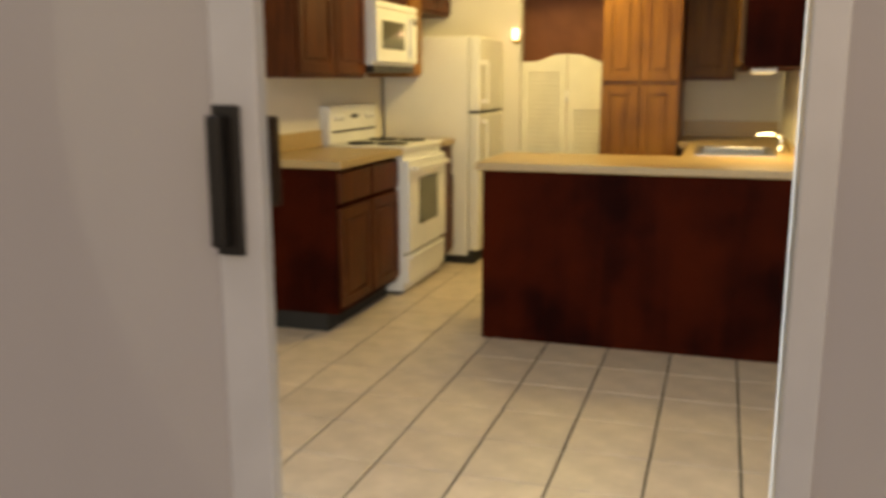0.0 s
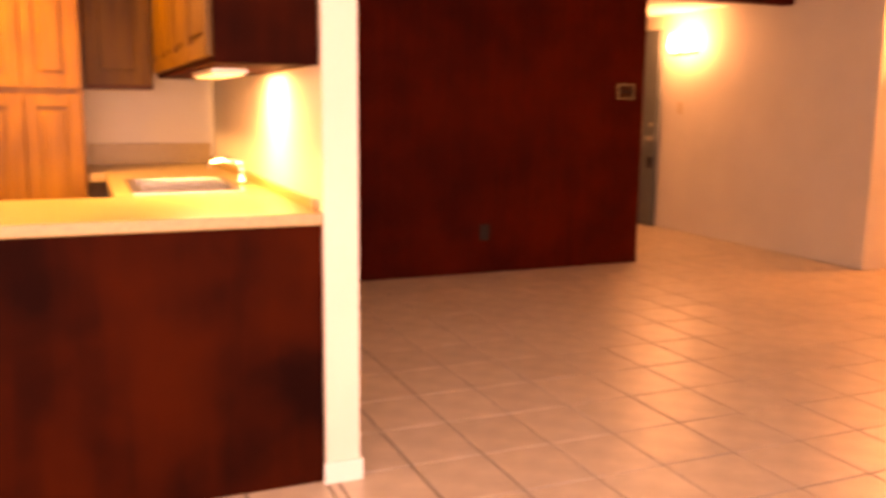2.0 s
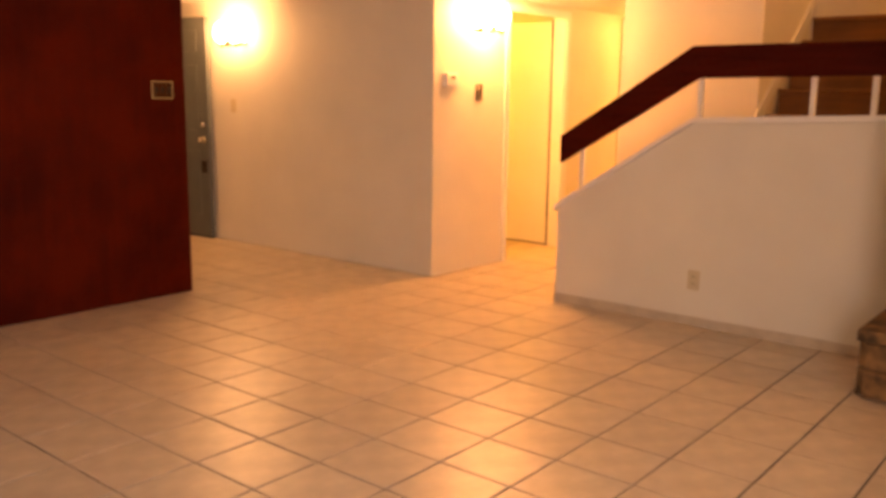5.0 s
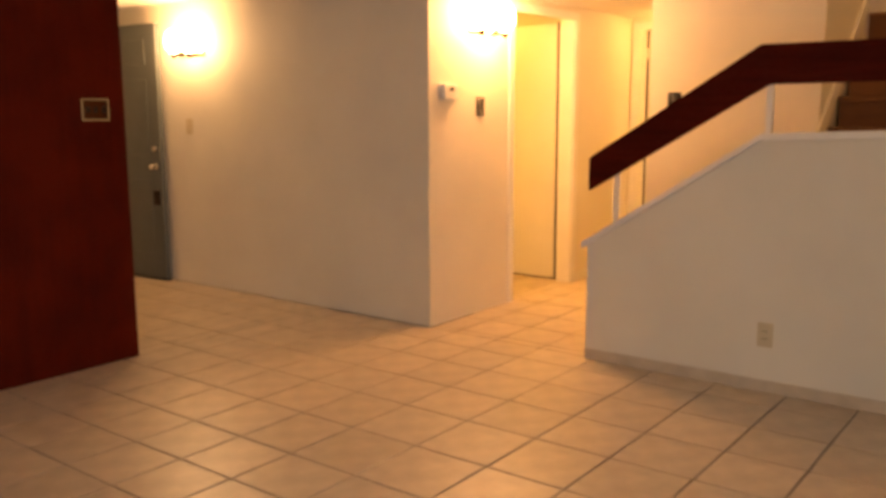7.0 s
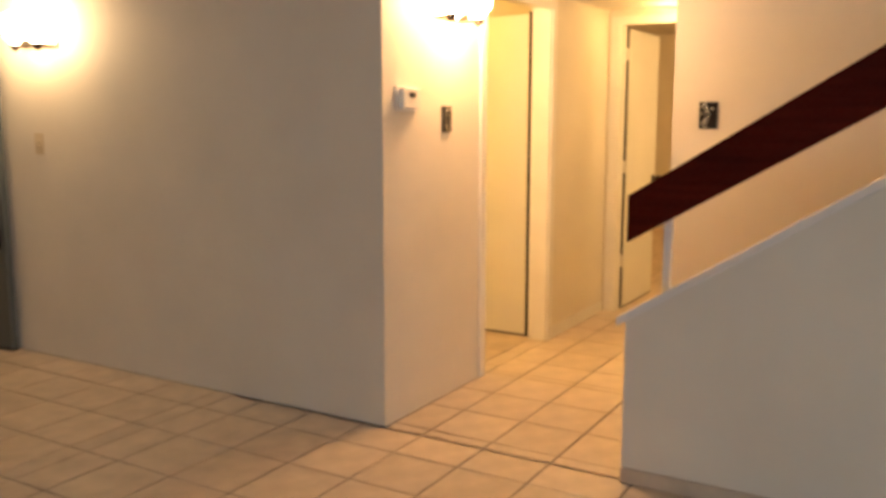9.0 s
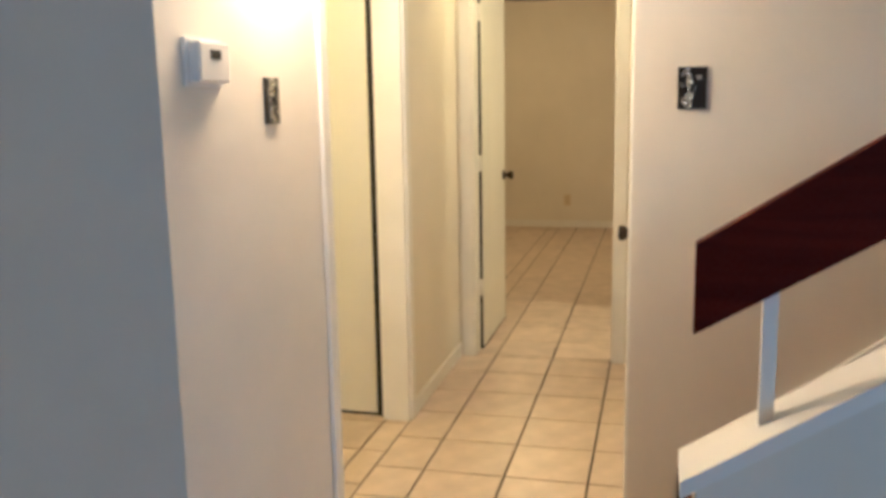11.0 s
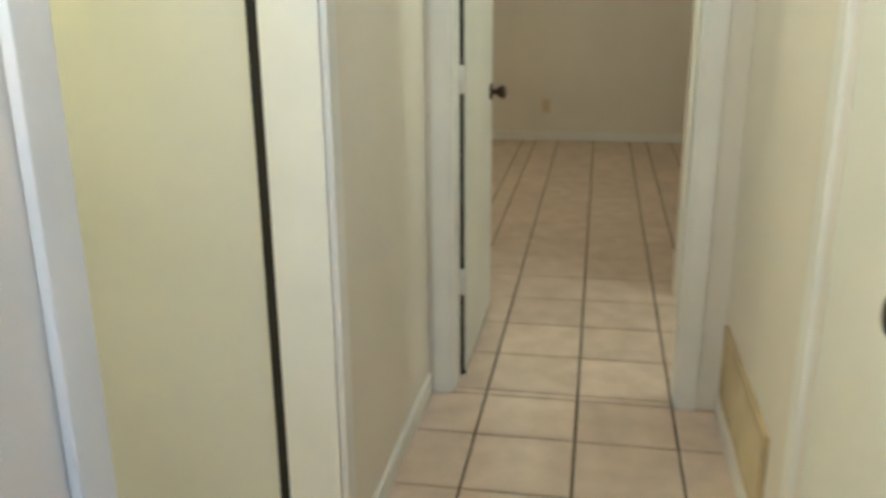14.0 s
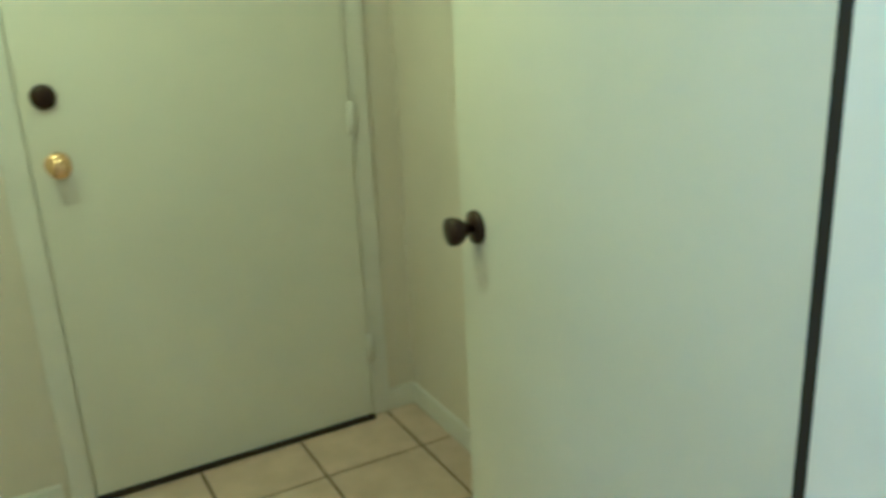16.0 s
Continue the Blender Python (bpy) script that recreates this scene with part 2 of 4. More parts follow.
DF = 0.27                    # glass door's wall

box("floor", -1.9, 14.2, DF - 0.1, 9.3, -0.12, -0.006, M_GROUT, label="dark grout bed under the floor tiles", kind="structure")
box("patio", -12, 12, -12, DF - 0.1, -0.16, -0.04, M_CONC, label="grey concrete patio slab outside the glass door", kind="structure")
wall("wall_kitchen_side", KL - 0.12, KL, DF, KB + 2.0)
wall("wall_kitchen_back", 0.0 - 0.20, 1.10, KB, KB + 0.1)
wall("wall_kitchen_back_corner", KL, -0.92, KB, KB + 0.1)
wall("wall_kitchen_header", -0.92, -0.20, KB, KB + 0.1, 2.44, z0=2.08)
wall("wall_utility_back", KL, 0.3, KB + 0.85, KB + 0.95, material=M_REDBROWN, label="red-brown painted wall beyond the kitchen doorway")
wall("wall_utility_side", 0.3, 0.4, KB + 0.1, RW)
wall("wall_kitchen_divider", 0.985, 1.10, PF - 0.02, RW, label="white wall end beside the peninsula")
wall("wall_red", 1.10, 4.44, RW, RW + 0.12, material=M_PANEL2, label="dark red wood panelled wall, smooth and satin")
wall("wall_entry_side", 3.2, 3.3, RW + 0.12, 9.1)
wall("wall_entry_header", 4.44, ST + 0.03, RW, RW + 0.12, 2.44, M_PANEL2, 2.125, "dark red wood header over the entry opening")
wall("wall_entry_front", 3.2, 6.06, 9.1, 9.2)
wall("wall_living", ST + 0.03, ST + 0.15, PW + 0.002, 9.1)
wall("wall_plaque", ST + 0.03 + 0.12, 6.88, PW + 0.002, PW + 0.12)
wall("wall_plaque_header", 6.88, 7.74, PW, PW + 0.12, 2.44, z0=2.06)
wall("wall_hall", 7.74, HE + 0.1, PW, PW + 0.12)
wall("wall_stair_far", SX, SX + 0.12, 3.42, HR)
wall("wall_hall_closet_near", SX + 0.12, 7.16, HR - 0.12, HR)
wall("wall_hall_closet_header", 7.16, 7.74, HR - 0.12, HR, 2.44, z0=2.05)
wall("wall_hall_closet_far", 7.74, HE + 0.12, HR - 0.12, HR)
wall("wall_end_left", HE, HE + 0.12, PW - 0.075, PW)
wall("wall_end_right", HE, HE + 0.12, HR, HR + 0.13)
wall("wall_end_header", HE, HE + 0.12, HR + 0.13, PW - 0.075, 2.44, z0=2.05)
wall("wall_bedroom_far", 13.75, 13.85, 2.6, 7.5)
wall("wall_bedroom_left", HE + 0.12, 13.75, 7.4, 7.5)
wall("wall_bedroom_near", HE + 0.12, HE + 0.24, PW + 0.12, 7.4)
wall("wall_bedroom_right", 9.95, 13.75, 2.6, 2.7)
wall("wall_passage_corner", 9.83, 9.95, 2.7, 4.52)
wall("wall_passage_back", 8.0, 9.83, 2.6, 2.7)
wall("wall_passage_side", 8.0, 8.1, 2.7, HR - 0.12)
wall("wall_garage_door", 6.3, 8.24, 7.35, 7.47)
wall("wall_garage_side", 8.12, 8.24, PW + 0.12, 7.35)
wall("wall_garage_left", 6.3, 6.42, PW + 0.12, 7.35)
wall("wall_living_right", 4.6, 6.1, DF - 0.1, DF)
wall("wall_living_stair_side", ST, ST + 0.12, DF, 2.33, label="white painted wall beside the stair landing")
wall("wall_stair_back", ST + 0.12, 10.0, 2.21, 2.33, 4.6)
wall("wall_stair_left", SX + 0.12, 10.0, 3.42, 3.54, 4.6, label="white stair wall above the second flight")
wall("wall_stair_end", 10.0, 10.1, 2.2, 3.6, 4.6)
wall("wall_glass_door_left", KL, -1.35, DF - 0.1, DF)
wall("wall_glass_door_right", 2.1, 4.6, DF - 0.1, DF)
wall("wall_glass_door_header", -1.35, 2.1, DF - 0.1, DF, 2.44, z0=2.06)

# ceilings
box("ceiling", KL - 0.12, ST + 0.15, DF - 0.1, 9.2, CZ, CZ + 0.1, M_CEIL, label="off-white textured ceiling", kind="structure")
box("ceiling_entry", 4.0, ST + 0.03, 7.1, 9.1, 2.20, CZ - 0.004, M_CEIL, label="lowered off-white entry ceiling", kind="structure")
box("ceiling_hall", ST + 0.155, 9.83, HR, PW, HC, HC + 0.1, M_CEIL, label="low off-white hall ceiling", kind="structure")
box("ceiling_garage_entry", 6.3, 8.24, PW + 0.004, 7.47, 2.3, 2.4, M_CEIL, label="white ceiling of the side entry", kind="structure")
box("ceiling_bedroom", 8.0, 13.85, 2.6, 7.5, CZ + 0.004, CZ + 0.1, M_CEIL, label="off-white bedroom ceiling", kind="structure")
box("ceiling_stair", ST + 0.15, 10.1, 2.2, HR - 0.002, 4.6, 4.7, M_CEIL, label="high off-white stairwell ceiling", kind="structure")
wall("wall_stair_upper_front", ST + 0.03, ST + 0.15, 2.33, PW, 4.6, z0=2.6)
wall("wall_stair_upper_side", ST + 0.15, 10.0, HR, HR + 0.1, 4.6, z0=2.26)
wall("wall_stair_upper_far", SX, SX + 0.12, 3.42, HR, 4.6, z0=2.44)

# baseboards
def baseboard(x0, x1, y0, y1, tiled=False):
    box("baseboard", x0, x1, y0, y1, 0.0, 0.06 if tiled else 0.075, M_TILE if tiled else M_TRIM, label="low tile-coloured strip added for shade at the wall foot" if tiled else "low white painted baseboard", bevel=0.004, kind="structure")


# Half wall: added strip, shade at its foot given in tile colour.
baseboard(ST - 0.012, ST, 2.36, SE, True)
baseboard(7.81, HE - 0.02, PW - 0.012, PW)
baseboard(7.80, HE - 0.02, HR, HR + 0.012)
baseboard(13.738, 13.75, 2.7, 7.4)
baseboard(8.108, 8.12, PW + 0.12, 7.35)
baseboard(8.0, 8.108, 7.338, 7.35)
baseboard(6.42, 7.02, 7.338, 7.35)
baseboard(0.975, 1.11, PF - 0.032, PF - 0.02)
baseboard(1.10, 1.112, PF - 0.02, RW)
baseboard(KL, KL + 0.012, DF, 3.08)

# ---- doors and casings ----
def knob(parent, x, y, z, axis, s, material, label, r=0.027, out=0.062):
    """A door knob that stands out along an axis with the sign s."""
    rose = [(0.032, 0.0), (0.031, 0.008 * s), (0.012, 0.012 * s)]
    body = [(0.010, 0.008 * s), (0.010, 0.022 * s), (r * 0.8, 0.034 * s), (r, 0.046 * s), (r * 0.95, 0.058 * s), (r * 0.5, out * s)]
    k = lathe("door_knob", body, material, parent, label, axis, (x, y, z))
    lathe("knob_rose", rose, material, k, "", axis, (x, y, z))
    return k


def casing(name, axis, plane, side, a0, a1, top, w=0.062, t=0.014, label="white painted door casing"):
    """Trim round an opening: axis is the one along the wall."""
    e = tagged(new(name), label, kind="structure")
    lo, hi = sorted((plane, plane + side * t))
    spans = ((a0 - w, a0, 0, top + w), (a1, a1 + w, 0, top + w), (a0, a1, top, top + w))
    for n, (p, q, z0, z1) in zip(("casing_side", "casing_side", "casing_head"), spans):
        if axis == "x":
            box(n, p, q, lo, hi, z0, z1, M_TRIM, e, bevel=0.003)
        else:
            box(n, lo, hi, p, q, z0, z1, M_TRIM, e, bevel=0.003)
    return e


casing("trim", "x", PW, -1, 6.88, 7.74, 2.04)
casing("trim", "x", HR, 1, 7.16, 7.74, 2.04)
casing("trim", "y", HE, -1, HR + 0.13, PW - 0.075, 2.04, w=0.058)
casing("trim", "x", 7.35, -1, 7.10, 7.96, 2.04)
# jamb linings
box("trim", 7.725, 7.74, PW, PW + 0.12, 0, 2.06, M_TRIM, label="white painted door jamb", kind="structure")
box("trim", 6.88, 6.895, PW, PW + 0.12, 0, 2.06, M_TRIM, label="white painted door jamb", kind="structure")
box("trim", HE, HE + 0.12, PW - 0.088, PW - 0.075, 0, 2.05, M_TRIM, label="white painted door jamb", kind="structure")
box("trim", HE, HE + 0.12, HR + 0.13, HR + 0.143, 0, 2.05, M_TRIM, label="white painted door jamb", kind="structure")


def hinges(parent, x, y, zs, label="white painted hinge"):
    for z in zs:
        lathe("hinge", [(0.010, -0.045), (0.010, 0.045)], M_TRIM, parent, label, "Z", (x, y, z), 10)


def slab_door(name, label, loc, rz, w, knobs=True, gap=0.012, hinge=(-0.018, 0.010)):
    """A flush leaf hinged at loc; at rz 0 it runs along +x, with its faces along y."""
    d = tagged(new(name), label, kind="structure")
    d.matrix_world = Matrix.Translation(loc) @ Matrix.Rotation(radians(rz), 4, "Z")
    box("door_leaf", gap, w, 0, 0.035, 0.012, 2.03, M_DOOR, d, bevel=0.002)
    # Dark strip stands in for the shadow below the leaf.
    box("sweep_shade_strip", gap, w, 0.004, 0.031, 0.001, 0.0125, M_GAP, d, "dark strip standing in for shade under the leaf")
    if knobs:
        knob(d, w - 0.06, 0.0, 0.93, "Y", -1, M_BRONZE, "dark bronze door knob")
        knob(d, w - 0.06, 0.035, 0.93, "Y", 1, M_BRONZE, "dark bronze door knob")
    hinges(d, hinge[0], hinge[1], (0.36, 1.05, 1.85))
    return d


# the side entry's open leaf, the bedroom's open leaf, the closet's shut leaf
slab_door("door_1", "white flush door standing open into the side entry", (7.80, PW + 0.13, 0), 89.0, 0.83, gap=0.028, hinge=(-0.016, 0.028))
# Near-black sheet set in the hinge gap as its shade.
box("hinge_gap_shade", 7.742, 7.80, PW + 0.1205, PW + 0.15, 0.01, 2.04, M_GAP, label="dark sheet standing in for shade in the hinge gap", kind="structure")
slab_door("door_2", "white flush door standing open into the bedroom", (HE + 0.135, PW - 0.105, 0), 0.0, 0.72)
box("hinge", 7.744, 7.798, PW + 0.108, PW + 0.1195, 0.315, 0.405, M_TRIM, label="white painted hinge of the open door", bevel=0.002, kind="structure")
# The bedroom door's hinge gap gets a dark shade sheet too.
box("hinge_gap_shade", HE + 0.122, HE + 0.13, PW - 0.10, PW - 0.075, 0.01, 2.04, M_GAP, label="dark sheet standing in for shade in the hinge gap", kind="structure")
d3 = tagged(new("door_3"), "yellowish white flush closet door, shut, with a dark knob", kind="structure")
box("door_leaf", 7.163, 7.737, HR - 0.045, HR - 0.010, 0.012, 2.036, M_DOOR, d3, bevel=0.002)
knob(d3, 7.235, HR - 0.010, 0.93, "Y", 1, M_BRONZE, "dark bronze door knob")
d4 = tagged(new("door_4"), "off-white flush outside door with brass knob and deadbolt", kind="structure")
box("door_leaf", 7.104, 7.956, 7.30 + 0.025, 7.345, 0.014, 2.036, M_DOOR, d4, bevel=0.002)
knob(d4, 7.165, 7.325, 0.96, "Y", -1, M_BRASS, "polished brass door knob", 0.028)
lathe("deadbolt", [(0.031, 0.0), (0.030, -0.014), (0.022, -0.020)], M_BRONZE, d4, "dark round deadbolt", "Y", (7.16, 7.325, 1.13))
# On the outside door the strip is a dark rubber sweep.
box("sweep_shade_strip", 7.104, 7.956, 7.312, 7.326, 0.001, 0.016, M_GAP, d4, "dark strip, rubber sweep and door-foot shade")
hinges(d4, 7.957, 7.32, (0.25, 0.98, 1.8))

# six-panel entry door standing open against the wall
ed = tagged(new("door_5"), "grey-green panelled front door standing open by the wall", kind="structure")
ed.matrix_world = Matrix.Translation((5.80, 9.0, 0)) @ Matrix.Rotation(radians(-86.5), 4, "Z")
box("door_leaf", 0.0, 0.91, 0, 0.044, 0.015, 2.05, M_GREYDOOR, ed, bevel=0.003)
# Front door: the strip is painted shade under the leaf.
box("sweep_shade_strip", 0.0, 0.91, 0.004, 0.040, 0.001, 0.016, M_GAP, ed, "dark strip, rubber sweep and door-foot shade")
for px in (0.13, 0.51):
    for z0, z1 in ((0.22, 0.82), (1.02, 1.62), (1.74, 1.93)):
        box("door_panel", px, px + 0.27, -0.006, 0.001, z0, z1, M_GREYDOOR, ed, bevel=0.005)
knob(ed, 0.85, 0.0, 0.93, "Y", -1, M_STEEL, "satin steel door knob")
lathe("deadbolt", [(0.030, 0.0), (0.028, -0.016), (0.012, -0.03)], M_STEEL, ed, "satin steel deadbolt above the knob", "Y", (0.85, 0, 1.07))
box("security_latch", 0.83, 0.88, -0.03, 0.0, 0.62, 0.74, M_BRONZE, ed, "dark chain latch", bevel=0.004)

# ---- sliding glass door ----
sd = tagged(new("window_1"), "white aluminium sliding glass door, half open to the patio", kind="structure")
box("door_frame_side", 0.69, 0.735, DF - 0.09, DF + 0.02, 0, 2.06, M_ALU, sd, bevel=0.004)
box("door_track", -1.33, 2.08, DF - 0.09, DF + 0.02, -0.03, 0.012, M_ALU, sd, "worn aluminium floor track", bevel=0.003)
box("door_frame_head", -1.33, 2.08, DF - 0.09, DF + 0.02, 2.02, 2.06, M_ALU, sd, bevel=0.003)
box("door_frame_side", -1.35, -1.31, DF - 0.09, DF + 0.02, 0, 2.06, M_ALU, sd, bevel=0.004)
box("door_frame_side", 2.06, 2.1, DF - 0.09, DF + 0.02, 0, 2.06, M_ALU, sd, bevel=0.004)
box("pane", 0.735, 2.06, DF - 0.05, DF - 0.044, 0.06, 2.02, M_GLASS, sd, "fixed glass pane").visible_shadow = False
box("bottom_rail", 0.735, 2.06, DF - 0.06, DF - 0.03, 0.012, 0.08, M_ALU, sd, bevel=0.003)
sl = part("sliding_panel", (lambda b: (box_bm(b, -0.163, -0.082, DF - 0.085, DF - 0.055, 0.02, 2.02, 0.004), b)[1])(bmesh.new()), M_ALU, sd, "white aluminium sliding panel with its lock stile")
box("pane", -1.1, -0.163, DF - 0.073, DF - 0.067, 0.08, 1.97, M_GLASS, sl, "sliding glass pane").visible_shadow = False
# Grey haze here stands in for reflections on the sliding pane.
box("screen_haze_sheet", -1.1, -0.163, DF - 0.082, DF - 0.080, 0.08, 2.02, M_HAZE, sl, "hazy grey sheet, insect mesh and painted reflection").visible_shadow = False
# Insect mesh over the fixed pane.
box("screen_haze_sheet", 0.735, 2.06, DF - 0.082, DF - 0.080, 0.08, 2.02, M_HAZE, sd, "hazy grey sheet, insect mesh and painted reflection").visible_shadow = False
box("stile", -1.16, -1.1, DF - 0.085, DF - 0.055, 0.02, 2.02, M_ALU, sl, bevel=0.003)
box("bottom_rail", -1.1, -0.163, DF - 0.085, DF - 0.055, 0.02, 0.08, M_ALU, sl, bevel=0.003)
box("handle_plate", -0.158, -0.112, DF - 0.098, DF - 0.085, 1.045, 1.28, M_BLACK, sl, "black pull handle", bevel=0.004)
box("handle_grip", -0.155, -0.130, DF - 0.120, DF - 0.098, 1.06, 1.265, M_BLACK, sl, bevel=0.005)
box("inner_handle", -0.102, -0.073, DF - 0.055, DF - 0.035, 1.12, 1.262, M_BRONZE, sl, "brown inner handle", bevel=0.004)

# ---- kitchen ----
def cab_door(parent, axis, plane, side, a0, a1, z0, z1, material, name="cabinet_door", pull=False):
    """A raised-panel door: frame, recess and centre field. axis: the one along its width."""
    f = 0.055
    def bx(n, p0, p1, q0, q1, d0, d1, par, bev=0.0, lab=""):
        lo, hi = sorted((plane + side * d0, plane + side * d1))
        if axis == "x":
            return box(n, p0, p1, lo, hi, q0, q1, material, par, lab, bev)
        return box(n, lo, hi, p0, p1, q0, q1, material, par, lab, bev)
    bm = bmesh.new()
    lo, hi = sorted((plane, plane + side * 0.02))
    for p0, p1, q0, q1 in ((a0, a0 + f, z0, z1), (a1 - f, a1, z0, z1), (a0 + f, a1 - f, z0, z0 + f), (a0 + f, a1 - f, z1 - f, z1)):
        if axis == "x":
            box_bm(bm, p0, p1, lo, hi, q0, q1, 0.003)
        else:
            box_bm(bm, lo, hi, p0, p1, q0, q1, 0.003)
    d = part(name, bm, material, parent)
    bx("door_panel", a0 + f - 0.002, a1 - f + 0.002, z0 + f - 0.002, z1 - f + 0.002, 0.001, 0.009, d)
    if a1 - a0 > 0.18 and z1 - z0 > 0.18:
        bx("raised_field", a0 + f + 0.02, a1 - f - 0.02, z0 + f + 0.02, z1 - f - 0.02, 0.009, 0.018, d, 0.006)
    return d


def base_cabinet(label, x0, x1, y0, y1, doors, material=M_OAKD):
    c = thing("base_cabinet", label, "kitchen cabinet", ((x0 + x1) / 2, (y0 + y1) / 2, 0))
    c.matrix_world = Matrix()
    box("body", x0, x1 - 0.02, y0, y1, 0.10, 0.872, M_PANEL, c)
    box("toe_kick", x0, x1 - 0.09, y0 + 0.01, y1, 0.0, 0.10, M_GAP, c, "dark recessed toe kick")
    n = doors
    w = (y1 - y0) / n
    for i in range(n):
        a0, a1 = y0 + i * w + 0.02, y0 + (i + 1) * w - 0.01
        cab_door(c, "y", x1 - 0.02, 1, a0, a1, 0.13, 0.66, material)
        box("drawer_front", x1 - 0.02, x1, a0, a1, 0.69, 0.85, material, c, bevel=0.005)
    return c


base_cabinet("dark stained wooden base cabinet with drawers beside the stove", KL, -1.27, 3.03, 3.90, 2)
wt = tagged(box("worktop", KL, -1.245, 3.005, 3.905, 0.874, 0.915, M_COUNTER, bevel=0.006), "speckled tan laminate worktop beside the stove", "worktop")
tagged(box("backsplash", KL, KL + 0.02, 3.005, 3.905, 0.916, 1.02, M_COUNTER, bevel=0.003), "low tan laminate backsplash on the side wall", "backsplash")
fl = thing("filler_cabinet", "narrow dark wood cabinet between stove and fridge", "kitchen cabinet")
box("body", KL, -1.25, 4.68, 4.90, 0.10, 0.872, M_OAKD, fl)
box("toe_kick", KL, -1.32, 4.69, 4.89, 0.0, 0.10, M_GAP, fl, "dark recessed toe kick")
box("cabinet_door", -1.25, -1.232, 4.69, 4.89, 0.13, 0.66, M_OAKD, fl, bevel=0.004)
tagged(box("worktop", KL, -1.225, 4.675, 4.905, 0.874, 0.915, M_COUNTER, bevel=0.006), "short speckled tan worktop beside the fridge", "worktop")


def stove():
    s = thing("stove", "white electric range with oven window and coil burners", "stove")
    x0, x1, y0, y1 = KL, -1.245, 3.915, 4.672
    box("body", x0, x1 - 0.01, y0, y1, 0.02, 0.895, M_WHITE, s, bevel=0.004)
    box("cooktop", x0, x1 + 0.01, y0 - 0.002, y1 + 0.002, 0.896, 0.925, M_WHITE, s, bevel=0.008)
    for i, (bx, by, r) in enumerate(((-1.39, 4.10, 0.10), (-1.39, 4.48, 0.085), (-1.60, 4.10, 0.085), (-1.60, 4.48, 0.10))):
        lathe("burner", [(r, 0.926), (r, 0.936), (r * 0.6, 0.938)], M_BLACK, s, "black coil burner", "Z", (bx, by, 0))
    dr = box("oven_door", x1 - 0.01, x1 + 0.03, y0 + 0.01, y1 - 0.01, 0.27, 0.84, M_WHITE, s, bevel=0.008)
    box("oven_window", x1 + 0.026, x1 + 0.032, y0 + 0.19, y1 - 0.19, 0.42, 0.72, M_DGLASS, dr, "dark oven window", bevel=0.001)
    bm = bmesh.new()
    box_bm(bm, x1 + 0.055, x1 + 0.075, y0 + 0.05, y1 - 0.05, 0.775, 0.80, 0.006)
    box_bm(bm, x1 + 0.028, x1 + 0.056, y0 + 0.06, y0 + 0.09, 0.778, 0.797)
    box_bm(bm, x1 + 0.028, x1 + 0.056, y1 - 0.09, y1 - 0.06, 0.778, 0.797)
    part("handle", bm, M_WHITE, dr)
    box("drawer", x1 - 0.01, x1 + 0.022, y0 + 0.01, y1 - 0.01, 0.07, 0.245, M_WHITE, s, bevel=0.008)
    box("drawer_lip", x1 + 0.018, x1 + 0.034, y0 + 0.05, y1 - 0.05, 0.215, 0.24, M_WHITE, s, bevel=0.004)
    bg = box("backguard", KL, KL + 0.07, y0, y1, 0.926, 1.165, M_WHITE, s, bevel=0.015)
    box("control_panel", KL + 0.068, KL + 0.074, y0 + 0.03, y1 - 0.03, 0.995, 1.008, M_BLACK, bg, "thin black stripe")
    for i in range(4):
        lathe("control_knob", [(0.02, 0), (0.017, 0.022)], M_WHITE, bg, "", "X", (KL + 0.07, y0 + (0.09, 0.17, 0.58, 0.66)[i], 1.09))
    box("clock_display", KL + 0.068, KL + 0.073, y0 + 0.33, y0 + 0.44, 1.08, 1.105, M_BLACK, bg, "dark clock display")
    # Near-black sheet put in for the shade under the range.
    box("toe_gap", x0, x1 - 0.04, y0 + 0.01, y1 - 0.01, 0.0, 0.02, M_GAP, s, "dark base")


stove()


def microwave():
    m = thing("microwave", "white over-range microwave with a grey window", "microwave")
    x0, x1, y0, y1, z0, z1 = KL, -1.41, 3.92, 4.66, 1.41, 1.80
    box("body", x0, x1 - 0.03, y0, y1, z0, z1, M_WHITE, m, bevel=0.006)
    d = box("microwave_door", x1 - 0.03, x1, y0 + 0.005, y1 - 0.17, z0 + 0.02, z1 - 0.05, M_WHITE, m, bevel=0.01)
    box("door_window", x1 - 0.004, x1 + 0.003, y0 + 0.09, y1 - 0.26, z0 + 0.10, z1 - 0.12, M_DGLASS, d, "grey mesh window", bevel=0.001)
    box("control_panel", x1 - 0.03, x1 - 0.002, y1 - 0.16, y1 - 0.005, z0 + 0.02, z1 - 0.05, M_WHITE, m, bevel=0.006)
    box("display", x1 - 0.003, x1 + 0.001, y1 - 0.14, y1 - 0.03, z1 - 0.12, z1 - 0.08, M_BLACK, m, "dark display")
    box("handle", x1, x1 + 0.03, y1 - 0.195, y1 - 0.18, z0 + 0.06, z1 - 0.09, M_WHITE, m, bevel=0.005)
    box("vent_grille", x1 - 0.03, x1 - 0.006, y0 + 0.005, y1 - 0.005, z1 - 0.045, z1 - 0.005, M_WHITE, m, bevel=0.004)
    box("hood_base", x0 + 0.02, x1 - 0.03, y0 + 0.01, y1 - 0.01, z0 - 0.04, z0, M_BLACK, m, "dark underside with vents")


microwave()


